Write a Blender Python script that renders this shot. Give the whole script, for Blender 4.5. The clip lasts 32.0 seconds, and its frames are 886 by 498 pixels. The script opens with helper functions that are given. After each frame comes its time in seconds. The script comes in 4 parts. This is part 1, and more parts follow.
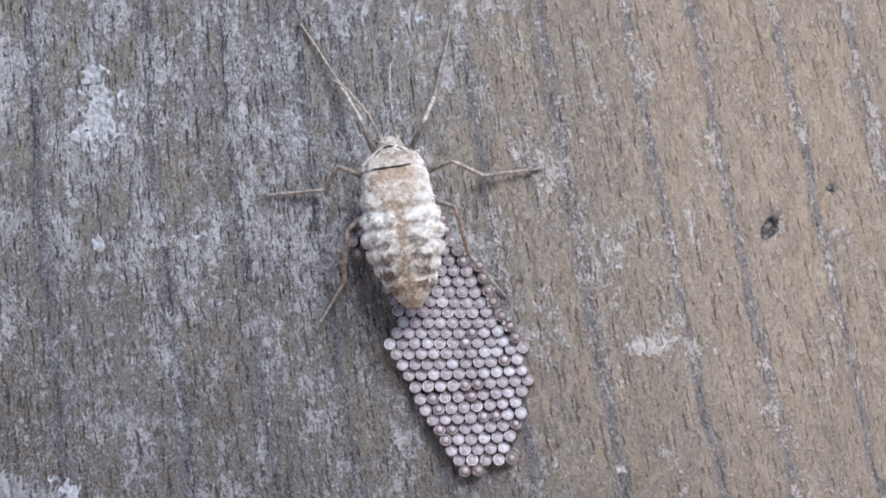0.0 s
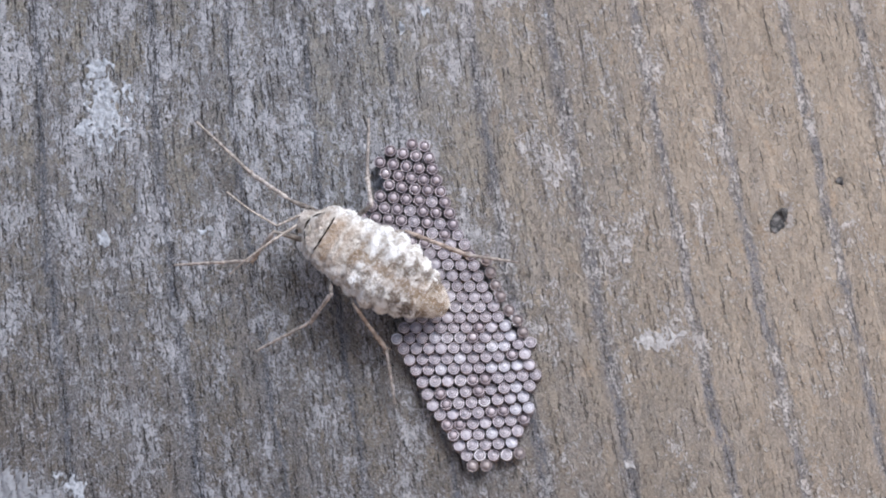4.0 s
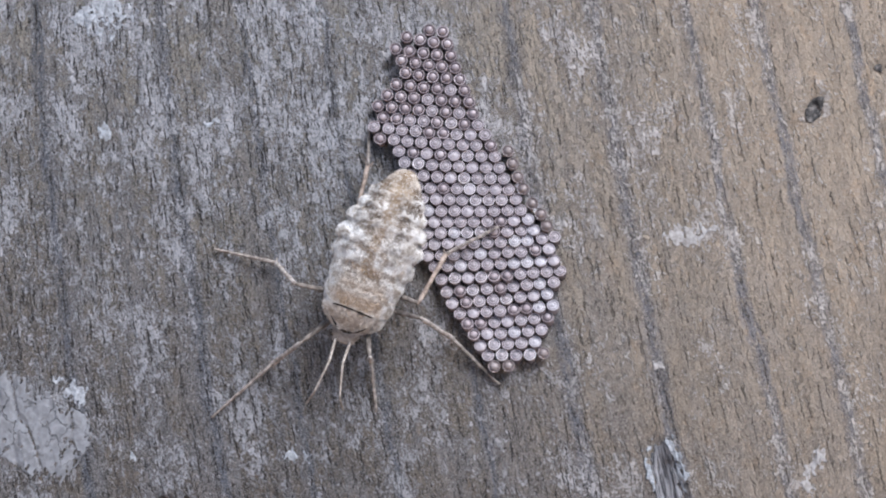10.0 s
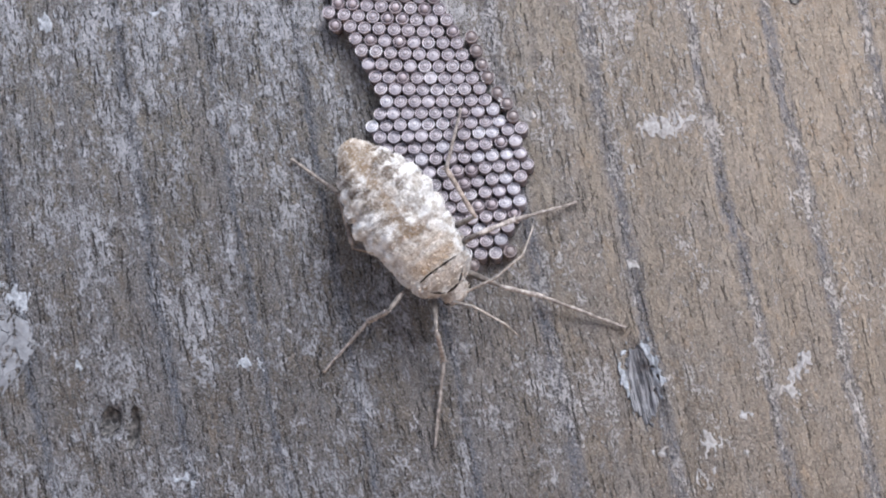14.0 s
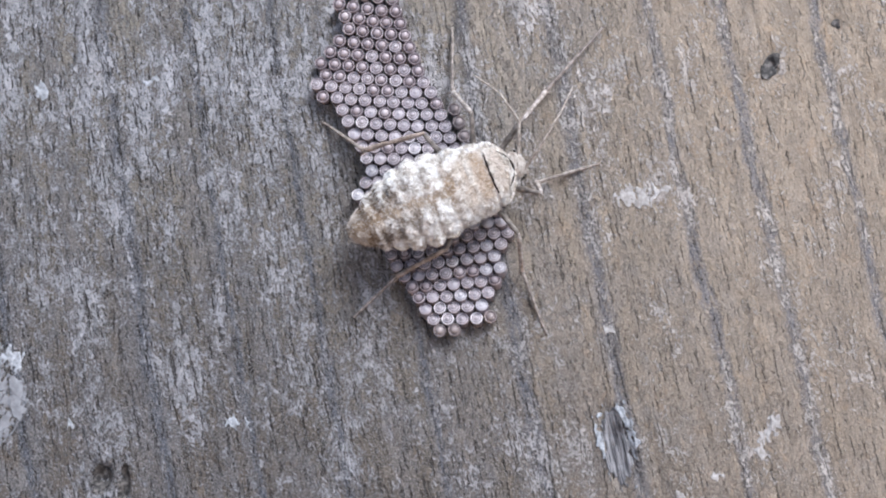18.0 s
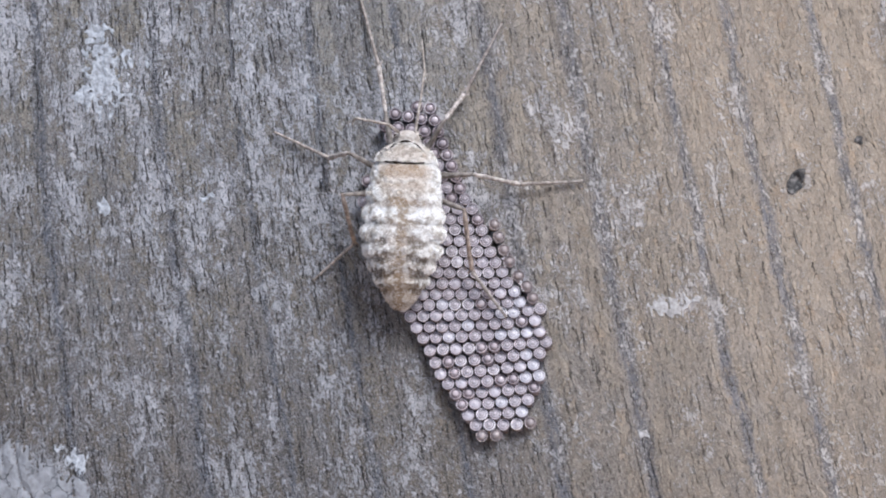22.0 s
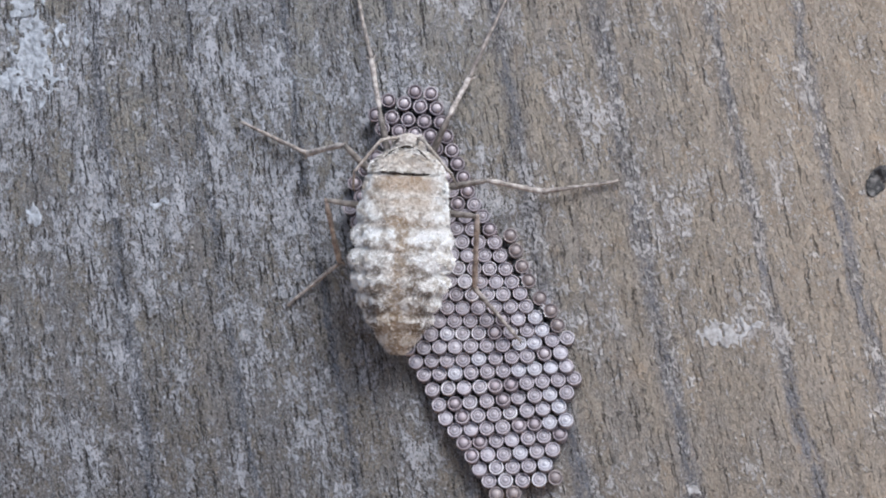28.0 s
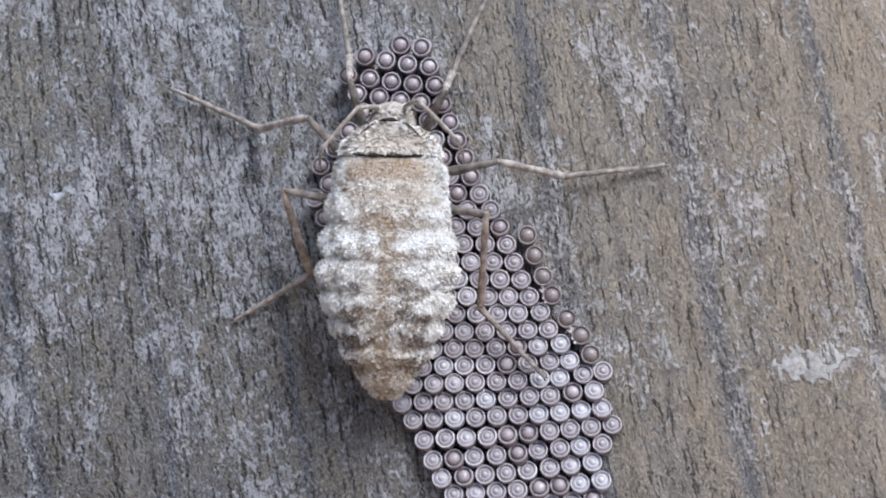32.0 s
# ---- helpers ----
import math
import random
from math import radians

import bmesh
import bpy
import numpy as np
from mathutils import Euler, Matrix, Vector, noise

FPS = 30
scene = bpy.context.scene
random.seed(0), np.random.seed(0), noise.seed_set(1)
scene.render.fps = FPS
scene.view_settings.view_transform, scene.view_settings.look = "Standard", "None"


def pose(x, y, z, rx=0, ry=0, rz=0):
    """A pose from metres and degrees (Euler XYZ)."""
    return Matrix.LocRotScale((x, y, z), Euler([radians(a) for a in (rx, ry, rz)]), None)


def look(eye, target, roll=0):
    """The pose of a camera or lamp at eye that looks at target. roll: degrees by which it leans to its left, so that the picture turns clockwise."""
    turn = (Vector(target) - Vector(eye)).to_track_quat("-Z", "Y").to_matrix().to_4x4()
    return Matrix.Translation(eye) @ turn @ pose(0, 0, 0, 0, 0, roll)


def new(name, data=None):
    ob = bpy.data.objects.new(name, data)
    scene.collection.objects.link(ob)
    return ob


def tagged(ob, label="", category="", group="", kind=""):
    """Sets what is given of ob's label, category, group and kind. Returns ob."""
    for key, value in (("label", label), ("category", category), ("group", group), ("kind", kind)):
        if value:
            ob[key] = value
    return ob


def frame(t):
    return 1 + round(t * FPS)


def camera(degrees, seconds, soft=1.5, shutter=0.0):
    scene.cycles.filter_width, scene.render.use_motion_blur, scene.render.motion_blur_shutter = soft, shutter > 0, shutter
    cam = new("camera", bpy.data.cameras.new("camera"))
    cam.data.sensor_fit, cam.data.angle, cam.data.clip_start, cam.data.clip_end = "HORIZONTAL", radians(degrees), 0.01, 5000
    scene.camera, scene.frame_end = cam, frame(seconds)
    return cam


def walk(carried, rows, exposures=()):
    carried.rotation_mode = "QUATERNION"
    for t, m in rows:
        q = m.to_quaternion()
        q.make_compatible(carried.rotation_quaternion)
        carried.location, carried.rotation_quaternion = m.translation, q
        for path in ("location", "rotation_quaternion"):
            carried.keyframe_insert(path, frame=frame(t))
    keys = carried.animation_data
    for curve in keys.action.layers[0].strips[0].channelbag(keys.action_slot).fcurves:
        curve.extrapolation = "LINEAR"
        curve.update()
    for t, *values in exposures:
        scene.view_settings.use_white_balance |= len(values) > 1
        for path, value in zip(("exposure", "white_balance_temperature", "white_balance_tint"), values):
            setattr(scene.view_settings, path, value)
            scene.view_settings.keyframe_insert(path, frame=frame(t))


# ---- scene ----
cam = camera(49.89, 32.0, soft=2.0)
walk(cam, [
    (0.0, pose(0.000002, 0.000001, 0.055679, 2.219, 1.759, 0.034)),
    (0.5, pose(-0.000093, 0.000194, 0.055569, 1.975, 1.748, 0.010)),
    (1.0, pose(0.000435, -0.000221, 0.055337, 2.387, 1.985, 0.027)),
    (1.5, pose(0.000601, 0.000065, 0.055350, 2.180, 1.959, 0.013)),
    (2.0, pose(0.000220, 0.000016, 0.055267, 2.166, 1.799, -0.069)),
    (2.5, pose(-0.000530, 0.000010, 0.055348, 2.087, 1.782, 0.025)),
    (3.0, pose(-0.000101, -0.000183, 0.055331, 2.293, 1.761, -0.049)),
    (3.5, pose(-0.000145, -0.000330, 0.055352, 2.228, 1.855, -0.058)),
    (5.5, pose(-0.000845, -0.000047, 0.055443, 2.154, 1.879, -0.146)),
    (6.0, pose(-0.000201, -0.000011, 0.055420, 2.222, 2.167, -0.080)),
    (6.5, pose(-0.000110, 0.000047, 0.055359, 2.235, 2.120, -0.200)),
    (7.0, pose(-0.000969, 0.000021, 0.055441, 2.084, 2.048, -0.206)),
    (7.5, pose(-0.001225, -0.000901, 0.054732, 2.113, 2.099, -0.292)),
    (8.0, pose(-0.001741, -0.001956, 0.054311, 1.869, 1.984, -0.284)),
    (8.5, pose(-0.001891, -0.002759, 0.054101, 1.967, 1.832, -0.263)),
    (9.0, pose(-0.001395, -0.003714, 0.053417, 1.794, 1.867, -0.300)),
    (9.5, pose(-0.001568, -0.004823, 0.052921, 1.799, 1.700, -0.351)),
    (10.0, pose(-0.001820, -0.005803, 0.052574, 1.778, 1.509, -0.215)),
    (10.5, pose(-0.000916, -0.006661, 0.051886, 1.840, 1.564, -0.308)),
    (11.0, pose(-0.000813, -0.007367, 0.051678, 1.715, 1.506, -0.383)),
    (11.5, pose(-0.001237, -0.007986, 0.051241, 1.624, 1.597, -0.455)),
    (12.0, pose(-0.001750, -0.008187, 0.051274, 1.389, 1.577, -0.394)),
    (12.5, pose(-0.000628, -0.008768, 0.050586, 1.406, 1.783, -0.506)),
    (13.0, pose(-0.000029, -0.009390, 0.050151, 1.093, 1.942, -0.583)),
    (13.5, pose(0.000058, -0.010144, 0.049881, 1.257, 1.924, -0.523)),
    (14.0, pose(0.000611, -0.010515, 0.049332, 0.926, 2.105, -0.599)),
    (14.5, pose(0.000604, -0.010467, 0.049490, 0.868, 2.059, -0.484)),
    (16.5, pose(0.001496, -0.009414, 0.049997, 1.349, 1.732, -0.368)),
    (17.0, pose(0.001288, -0.008950, 0.050441, 1.395, 1.711, -0.373)),
    (17.5, pose(0.000995, -0.008141, 0.051011, 1.553, 1.698, -0.297)),
    (18.0, pose(0.001220, -0.007590, 0.051026, 1.488, 1.659, -0.241)),
    (18.5, pose(0.001375, -0.006978, 0.051239, 1.425, 1.771, -0.288)),
    (19.0, pose(0.001092, -0.006969, 0.051110, 1.439, 1.753, -0.284)),
    (19.5, pose(0.000504, -0.007159, 0.051130, 1.525, 1.646, -0.371)),
    (20.0, pose(0.000608, -0.006719, 0.051612, 1.473, 1.958, -0.387)),
    (20.5, pose(-0.000203, -0.005979, 0.052152, 1.565, 1.980, -0.340)),
    (21.0, pose(-0.000187, -0.004237, 0.053124, 1.595, 2.053, -0.363)),
    (21.5, pose(0.000075, -0.002952, 0.053642, 1.956, 2.419, -0.456)),
    (22.0, pose(-0.000000, -0.002276, 0.053897, 2.231, 2.703, -0.504)),
    (22.5, pose(0.000159, -0.002044, 0.053865, 2.236, 2.813, -0.550)),
    (23.0, pose(-0.000083, -0.002092, 0.053772, 2.215, 2.849, -0.582)),
    (23.5, pose(-0.000015, -0.002013, 0.053757, 2.327, 2.867, -0.599)),
    (24.0, pose(-0.000046, -0.001824, 0.052497, 2.362, 2.800, -0.584)),
    (24.5, pose(0.000035, -0.001530, 0.052432, 2.039, 2.785, -0.623)),
    (25.0, pose(-0.000022, -0.001528, 0.052456, 2.033, 2.810, -0.631)),
    (25.5, pose(0.000108, -0.001640, 0.052443, 2.154, 2.850, -0.625)),
    (27.5, pose(-0.000715, -0.001294, 0.045612, 2.038, 2.540, -0.802)),
    (28.0, pose(-0.000966, -0.001053, 0.044272, 2.111, 2.299, -0.790)),
    (28.5, pose(-0.000895, -0.001070, 0.042907, 2.386, 2.271, -0.763)),
    (29.0, pose(-0.001106, -0.001118, 0.041441, 2.391, 2.170, -0.808)),
    (29.5, pose(-0.001177, -0.000776, 0.040062, 2.061, 1.909, -0.867)),
    (30.0, pose(-0.001481, -0.000716, 0.038669, 2.008, 1.898, -0.829)),
    (30.5, pose(-0.001374, -0.000724, 0.037222, 2.160, 1.784, -0.875)),
    (31.0, pose(-0.001330, -0.000604, 0.035752, 2.115, 1.622, -0.860)),
    (31.5, pose(-0.001542, -0.000645, 0.034233, 2.101, 1.702, -0.853)),
    (32.0, pose(-0.001728, -0.000358, 0.033533, 1.871, 1.407, -0.898)),
], exposures=[(0.0, 0.86, 6060, 11.2), (6.0, 0.84, 6060, 11.2), (9.0, 0.78, 6060, 11.2), (11.0, 0.78, 6060, 11.2), (13.0, 0.85, 6060, 11.2), (17.0, 0.99, 6040, 10.7), (19.0, 0.98, 6040, 10.7), (21.0, 0.90, 6020, 10.7), (23.0, 0.86, 6010, 10.7), (28.0, 0.72, 5960, 8.7), (32.0, 0.70, 5940, 8.2)])

# everything is drawn in millimetres and scaled to metres by MM
MM = 0.001

# ---- world and light: an overcast sky, brighter from the upper right; an unseen warm wall is added opposite to bounce light ----
world = bpy.data.worlds.new("overcast_sky")
scene.world = world
world.use_nodes = True
wn = world.node_tree.nodes
sky = wn.new("ShaderNodeTexSky")
sky.sky_type, sky.sun_disc = "NISHITA", False
SUN_ELEV, SUN_AZ = radians(38), radians(28)          # azimuth from +y towards +x
sky.sun_elevation, sky.sun_rotation = SUN_ELEV, SUN_AZ
sky.air_density, sky.dust_density = 1.0, 3.0
grey = wn.new("ShaderNodeHueSaturation")
grey.inputs["Saturation"].default_value = 0.7
world.node_tree.links.new(sky.outputs[0], grey.inputs["Color"])
world.node_tree.links.new(grey.outputs[0], wn["Background"].inputs[0])
wn["Background"].inputs[1].default_value = 0.095
sun = new("sun", bpy.data.lights.new("sun", "SUN"))
sun.data.energy, sun.data.angle, sun.data.color = 1.88, radians(28), (1.0, 0.99, 0.98)
sun.matrix_world = look((math.sin(SUN_AZ) * math.cos(SUN_ELEV), math.cos(SUN_AZ) * math.cos(SUN_ELEV), math.sin(SUN_ELEV)), (0, 0, 0))


# ---- helpers for meshes and materials ----
def mesh_of(name, verts, faces, material, smooth=True):
    me = bpy.data.meshes.new(name)
    me.from_pydata([tuple(float(c) * MM for c in v) for v in verts], [], faces)
    me.polygons.foreach_set("use_smooth", [smooth] * len(me.polygons))
    me.materials.append(material)
    me.update()
    return me


def part(name, me, parent, label="", kind=""):
    ob = new(name, me)
    ob.parent = parent
    return tagged(ob, label, kind=kind)


def lathe(profile, n, wobble=0.0, seed=0):
    """Verts and faces of a turned shape; the first and last rings are closed."""
    rnd = random.Random(seed)
    verts, faces = [], []
    for r, z in profile:
        for i in range(n):
            a = 2 * math.pi * i / n
            k = 1 + wobble * rnd.uniform(-1, 1)
            verts.append((r * k * math.cos(a), r * k * math.sin(a), z))
    for j in range(len(profile) - 1):
        for i in range(n):
            a, b = j * n + i, j * n + (i + 1) % n
            faces.append((a, b, b + n, a + n))
    faces.append(tuple(range(n - 1, -1, -1)))
    faces.append(tuple(range((len(profile) - 1) * n, len(profile) * n)))
    return verts, faces


class Graph:
    """Short names for building a node material."""
    def __init__(self, name, rough=0.8, spec=0.3):
        self.mat = bpy.data.materials.new(name)
        self.mat.use_nodes = True
        self.t = self.mat.node_tree
        self.out = self.t.nodes["Principled BSDF"]
        self.out.inputs["Roughness"].default_value = rough
        self.out.inputs["Specular IOR Level"].default_value = spec

    def node(self, kind, **values):
        n = self.t.nodes.new(kind)
        for k, v in values.items():
            n.inputs[k].default_value = v
        return n

    def link(self, a, b):
        self.t.links.new(a, b)
        return b

    def put(self, socket, value):
        if isinstance(value, bpy.types.NodeSocket):
            self.link(value, socket)
        else:
            socket.default_value = value

    def math(self, op, a, b=0.0, c=0.0):
        n = self.t.nodes.new("ShaderNodeMath")
        n.operation = op
        for s, v in zip(n.inputs, (a, b, c)):
            self.put(s, v)
        return n.outputs[0]

    def step(self, x, lo, hi):
        n = self.t.nodes.new("ShaderNodeMapRange")
        n.interpolation_type = "SMOOTHSTEP"
        for s, v in zip(n.inputs, (x, lo, hi, 0.0, 1.0)):
            self.put(s, v)
        return n.outputs[0]

    def mix(self, f, a, b):
        n = self.t.nodes.new("ShaderNodeMix")
        n.data_type = "RGBA"
        for s, v in ((n.inputs[0], f), (n.inputs[6], a), (n.inputs[7], b)):
            self.put(s, (*v, 1.0) if isinstance(v, tuple) and len(v) == 3 else v)
        return n.outputs[2]

    def vec(self, x, y, z=0.0):
        n = self.t.nodes.new("ShaderNodeCombineXYZ")
        for s, v in zip(n.inputs, (x, y, z)):
            self.put(s, v)
        return n.outputs[0]

    def noise(self, v, scale, detail=3.0, rough=0.55, warp=0.0):
        n = self.node("ShaderNodeTexNoise", Scale=scale, Detail=detail, Roughness=rough, Distortion=warp)
        self.link(v, n.inputs["Vector"])
        return n.outputs[0]

    def place(self):
        """Object coordinates in millimetres: x, y, z sockets and the vector."""
        c = self.t.nodes.new("ShaderNodeTexCoord").outputs["Object"]
        s = self.t.nodes.new("ShaderNodeVectorMath")
        s.operation = "SCALE"
        s.inputs["Scale"].default_value = 1000.0
        self.link(c, s.inputs[0])
        x = self.t.nodes.new("ShaderNodeSeparateXYZ")
        self.link(s.outputs[0], x.inputs[0])
        return x.outputs[0], x.outputs[1], x.outputs[2], s.outputs[0]

    def bump(self, h, dist, strength=1.0):
        n = self.node("ShaderNodeBump", Strength=strength, Distance=dist)
        self.link(h, n.inputs["Height"])
        self.link(n.outputs[0], self.out.inputs["Normal"])

    def colour(self, c):
        self.put(self.out.inputs["Base Color"], (*c, 1.0) if isinstance(c, tuple) else c)
        return self.mat


def grain_sockets(g):
    """The board's own axes: across (u) and along (v) the gently leaning grain."""
    x, y, z, v = g.place()
    lean = g.math("ADD", 0.165, g.math("MULTIPLY", x, 0.0024))
    wob = g.math("MULTIPLY", g.math("SUBTRACT", g.noise(g.vec(g.math("MULTIPLY", x, 0.12), g.math("MULTIPLY", y, 0.05)), 1.0, 1.0), 0.5), 0.8)
    left = g.math("MULTIPLY", g.step(x, 12.0, -18.0), -0.0018)
    u = g.math("ADD", g.math("ADD", x, g.math("MULTIPLY", y, g.math("ADD", lean, g.math("MULTIPLY", y, left)))), wob)
    return x, y, u, v


def stretched(g, u, y, across, along, shift=0.0):
    return g.vec(g.math("DIVIDE", u, across), g.math("DIVIDE", y, along), shift)


def wood_material():
    g = Graph("weathered_wood", 0.75, 0.2)
    x, y, u, v = grain_sockets(g)
    n = lambda a, l, s, **k: g.noise(stretched(g, u, y, a, l, s), 1.0, **k)
    mul, add, sub = (lambda a, b: g.math("MULTIPLY", a, b)), (lambda a, b: g.math("ADD", a, b)), (lambda a, b: g.math("SUBTRACT", a, b))
    # olive brown on one side, warm tan on the other
    side = g.step(add(u, mul(sub(n(7, 40, 1.0), 0.5), 16.0)), -13.0, 19.0)
    base = g.mix(side, (0.176, 0.163, 0.131), (0.372, 0.289, 0.206))
    tone = n(1.3, 4.0, 2.0, detail=5.0, rough=0.65)
    base = g.mix(mul(g.step(tone, 0.36, 0.66), 0.65), base, g.mix(side, (0.218, 0.205, 0.170), (0.488, 0.381, 0.278)))
    # uneven light put into the colour: paler at the top, darker lower left
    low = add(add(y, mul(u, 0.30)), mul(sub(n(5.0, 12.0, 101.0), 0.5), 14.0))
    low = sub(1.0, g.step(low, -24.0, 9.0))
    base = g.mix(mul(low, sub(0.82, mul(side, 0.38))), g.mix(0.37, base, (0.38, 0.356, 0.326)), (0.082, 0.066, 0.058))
    # a broad, paler and greyer patch near the top
    far = add(g.math("POWER", g.math("DIVIDE", add(x, 8.0), 9.5), 2.0), g.math("POWER", g.math("DIVIDE", sub(y, 13.0), 7.0), 2.0))
    pale = sub(1.0, g.step(add(far, mul(sub(tone, 0.5), 1.6)), 0.2, 1.3))
    base = g.mix(mul(pale, 0.46), base, (0.31, 0.305, 0.29))
    # slate and rust patches of old weathering
    slate = g.step(n(1.5, 2.4, 141.0, detail=5.0, rough=0.6, warp=0.5), 0.50, 0.62)
    base = g.mix(mul(slate, sub(0.42, mul(side, 0.30))), base, (0.205, 0.212, 0.236))
    rust = g.step(n(0.9, 1.5, 151.0, detail=5.0, rough=0.65, warp=0.5), 0.56, 0.66)
    base = g.mix(mul(rust, 0.34), base, g.mix(side, (0.150, 0.108, 0.072), (0.40, 0.27, 0.16)))
    # broad bands along the grain, lilac grey against olive brown
    band = g.step(n(1.7, 60, 3.0, detail=2.0), 0.46, 0.60)
    base = g.mix(mul(band, sub(0.50, mul(side, 0.22))), base, g.mix(side, (0.168, 0.164, 0.176), (0.275, 0.245, 0.222)))
    # the few long bluish growth lines, ragged at their edges
    wavy = add(add(u, mul(sub(n(1.2, 3.0, 61.0, detail=4.0), 0.5), 1.0)), mul(sub(n(0.25, 0.6, 63.0, detail=4.0, rough=0.7), 0.5), 0.9))
    lines = 0.0
    for at, wide in ((1.7, 0.80), (6.65, 0.75), (12.1, 0.62), (16.0, 0.66), (20.9, 0.60), (-3.4, 0.40), (-8.6, 0.45), (-13.3, 0.40), (-18.0, 0.68), (-25.3, 0.66), (25.3, 0.6)):
        lines = g.math("MAXIMUM", lines, sub(1.0, g.step(g.math("ABSOLUTE", sub(wavy, at)), wide * 0.10, wide * 0.85)))
    lines = mul(lines, g.step(n(0.40, 1.1, 8.0, detail=6.0, rough=0.75), 0.33, 0.51))
    base = g.mix(mul(lines, 0.92), base, g.mix(side, (0.105, 0.118, 0.152), (0.178, 0.182, 0.206)))
    fibre = n(0.13, 0.50, 11.0, detail=5.0, rough=0.72)
    base = g.mix(mul(sub(1.0, g.step(fibre, 0.30, 0.52)), 0.42), base, g.mix(side, (0.066, 0.060, 0.052), (0.150, 0.118, 0.095)))
    base = g.mix(mul(g.step(fibre, 0.52, 0.72), 0.30), base, g.mix(side, (0.33, 0.315, 0.30), (0.54, 0.45, 0.38)))
    # bluish bloom in tall ragged patches, whiter at their cores; thin on the tan side
    patchy = n(2.2, 5.0, 17.0, detail=3.0)
    thr = add(add(0.472, mul(side, 0.095)), mul(sub(0.5, patchy), 0.52))
    thr = add(add(thr, mul(lines, sub(0.03, mul(side, 0.12)))), mul(low, 0.042))
    f1 = n(0.50, 0.76, 19.0, detail=6.0, rough=0.72, warp=0.6)
    f2 = n(0.13, 0.20, 43.0, detail=4.0, rough=0.65)
    over = sub(add(mul(f1, 0.70), mul(f2, 0.30)), thr)
    fade = sub(1.0, mul(low, 0.30))
    bloom = g.step(over, -0.035, 0.04)
    base = g.mix(mul(mul(bloom, fade), 0.58), base, g.mix(side, (0.266, 0.272, 0.306), (0.42, 0.375, 0.345)))
    fleck = g.step(add(over, mul(sub(f2, 0.5), 0.30)), 0.018, 0.050)
    base = g.mix(mul(mul(fleck, fade), 0.70), base, g.mix(side, (0.50, 0.515, 0.565), (0.66, 0.62, 0.60)))
    # thin dark checks between the fibres
    bend = add(add(u, mul(sub(n(0.6, 0.8, 67.0, detail=2.0), 0.5), 0.30)), mul(sub(n(0.20, 0.22, 69.0, detail=2.0), 0.5), 0.22))
    def dashes(across, long, shift, half, reach, least):
        """Short wavering checks, one to a cell, of uneven length; fewer on the tan side."""
        cx, cy = add(g.math("DIVIDE", bend, across), shift), g.math("DIVIDE", y, long)
        cell = g.t.nodes.new("ShaderNodeTexVoronoi")
        cell.voronoi_dimensions = "2D"
        cell.inputs["Scale"].default_value = 1.0
        g.link(g.vec(cx, cy), cell.inputs["Vector"])
        at, luck = g.t.nodes.new("ShaderNodeSeparateXYZ"), g.t.nodes.new("ShaderNodeSeparateXYZ")
        g.link(cell.outputs["Position"], at.inputs[0])
        g.link(cell.outputs["Color"], luck.inputs[0])
        du = mul(g.math("ABSOLUTE", mul(sub(cx, at.outputs[0]), across / half)), add(1.0, mul(side, 0.6)))
        dv = g.math("DIVIDE", g.math("ABSOLUTE", mul(sub(cy, at.outputs[1]), long / reach)), add(0.35, luck.outputs[1]))
        d = add(g.math("DIVIDE", du, add(0.55, luck.outputs[2])), mul(dv, dv))
        some = g.step(add(luck.outputs[0], sub(mul(lines, 0.34), mul(side, 0.24))), least, least + 0.10)
        return mul(sub(1.0, g.step(d, 0.55, 1.25)), some)
    slit = g.math("MAXIMUM", dashes(0.62, 1.25, 23.3, 0.044, 0.62, 0.36), mul(dashes(0.31, 0.62, 53.7, 0.036, 0.24, 0.40), 0.90))
    slit = g.math("MAXIMUM", slit, dashes(1.25, 3.0, 73.1, 0.048, 1.35, 0.36))
    slit = g.math("MAXIMUM", slit, mul(dashes(0.17, 0.30, 87.9, 0.030, 0.09, 0.50), 0.75))
    base = g.mix(mul(slit, sub(0.93, mul(side, 0.24))), base, (0.018, 0.016, 0.015))
    # crinkled skin: thin creases, lit crests painted pale and the shade beside them dark
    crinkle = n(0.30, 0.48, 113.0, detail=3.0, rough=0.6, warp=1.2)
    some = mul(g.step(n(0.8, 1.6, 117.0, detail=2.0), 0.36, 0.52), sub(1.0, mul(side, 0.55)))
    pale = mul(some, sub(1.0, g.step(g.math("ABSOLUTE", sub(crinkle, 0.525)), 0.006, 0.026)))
    lee_shade = mul(some, sub(1.0, g.step(g.math("ABSOLUTE", sub(crinkle, 0.485)), 0.003, 0.018)))
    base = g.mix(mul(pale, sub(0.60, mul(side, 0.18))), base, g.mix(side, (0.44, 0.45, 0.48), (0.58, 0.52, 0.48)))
    base = g.mix(mul(lee_shade, sub(0.50, mul(side, 0.34))), base, (0.055, 0.052, 0.052))
    # crumbs and pinholes
    dust = n(0.085, 0.130, 131.0, detail=3.0, rough=0.6)
    base = g.mix(mul(g.step(dust, 0.52, 0.66), sub(0.48, mul(side, 0.16))), base, g.mix(side, (0.40, 0.395, 0.40), (0.64, 0.555, 0.46)))
    base = g.mix(mul(sub(1.0, g.step(dust, 0.34, 0.48)), sub(0.48, mul(side, 0.14))), base, g.mix(side, (0.06, 0.055, 0.05), (0.19, 0.15, 0.12)))
    grit = g.noise(g.vec(g.math("DIVIDE", add(u, mul(y, 0.6)), 0.075), g.math("DIVIDE", sub(y, mul(u, 0.6)), 0.20), 31.0), 1.0, 3.0)
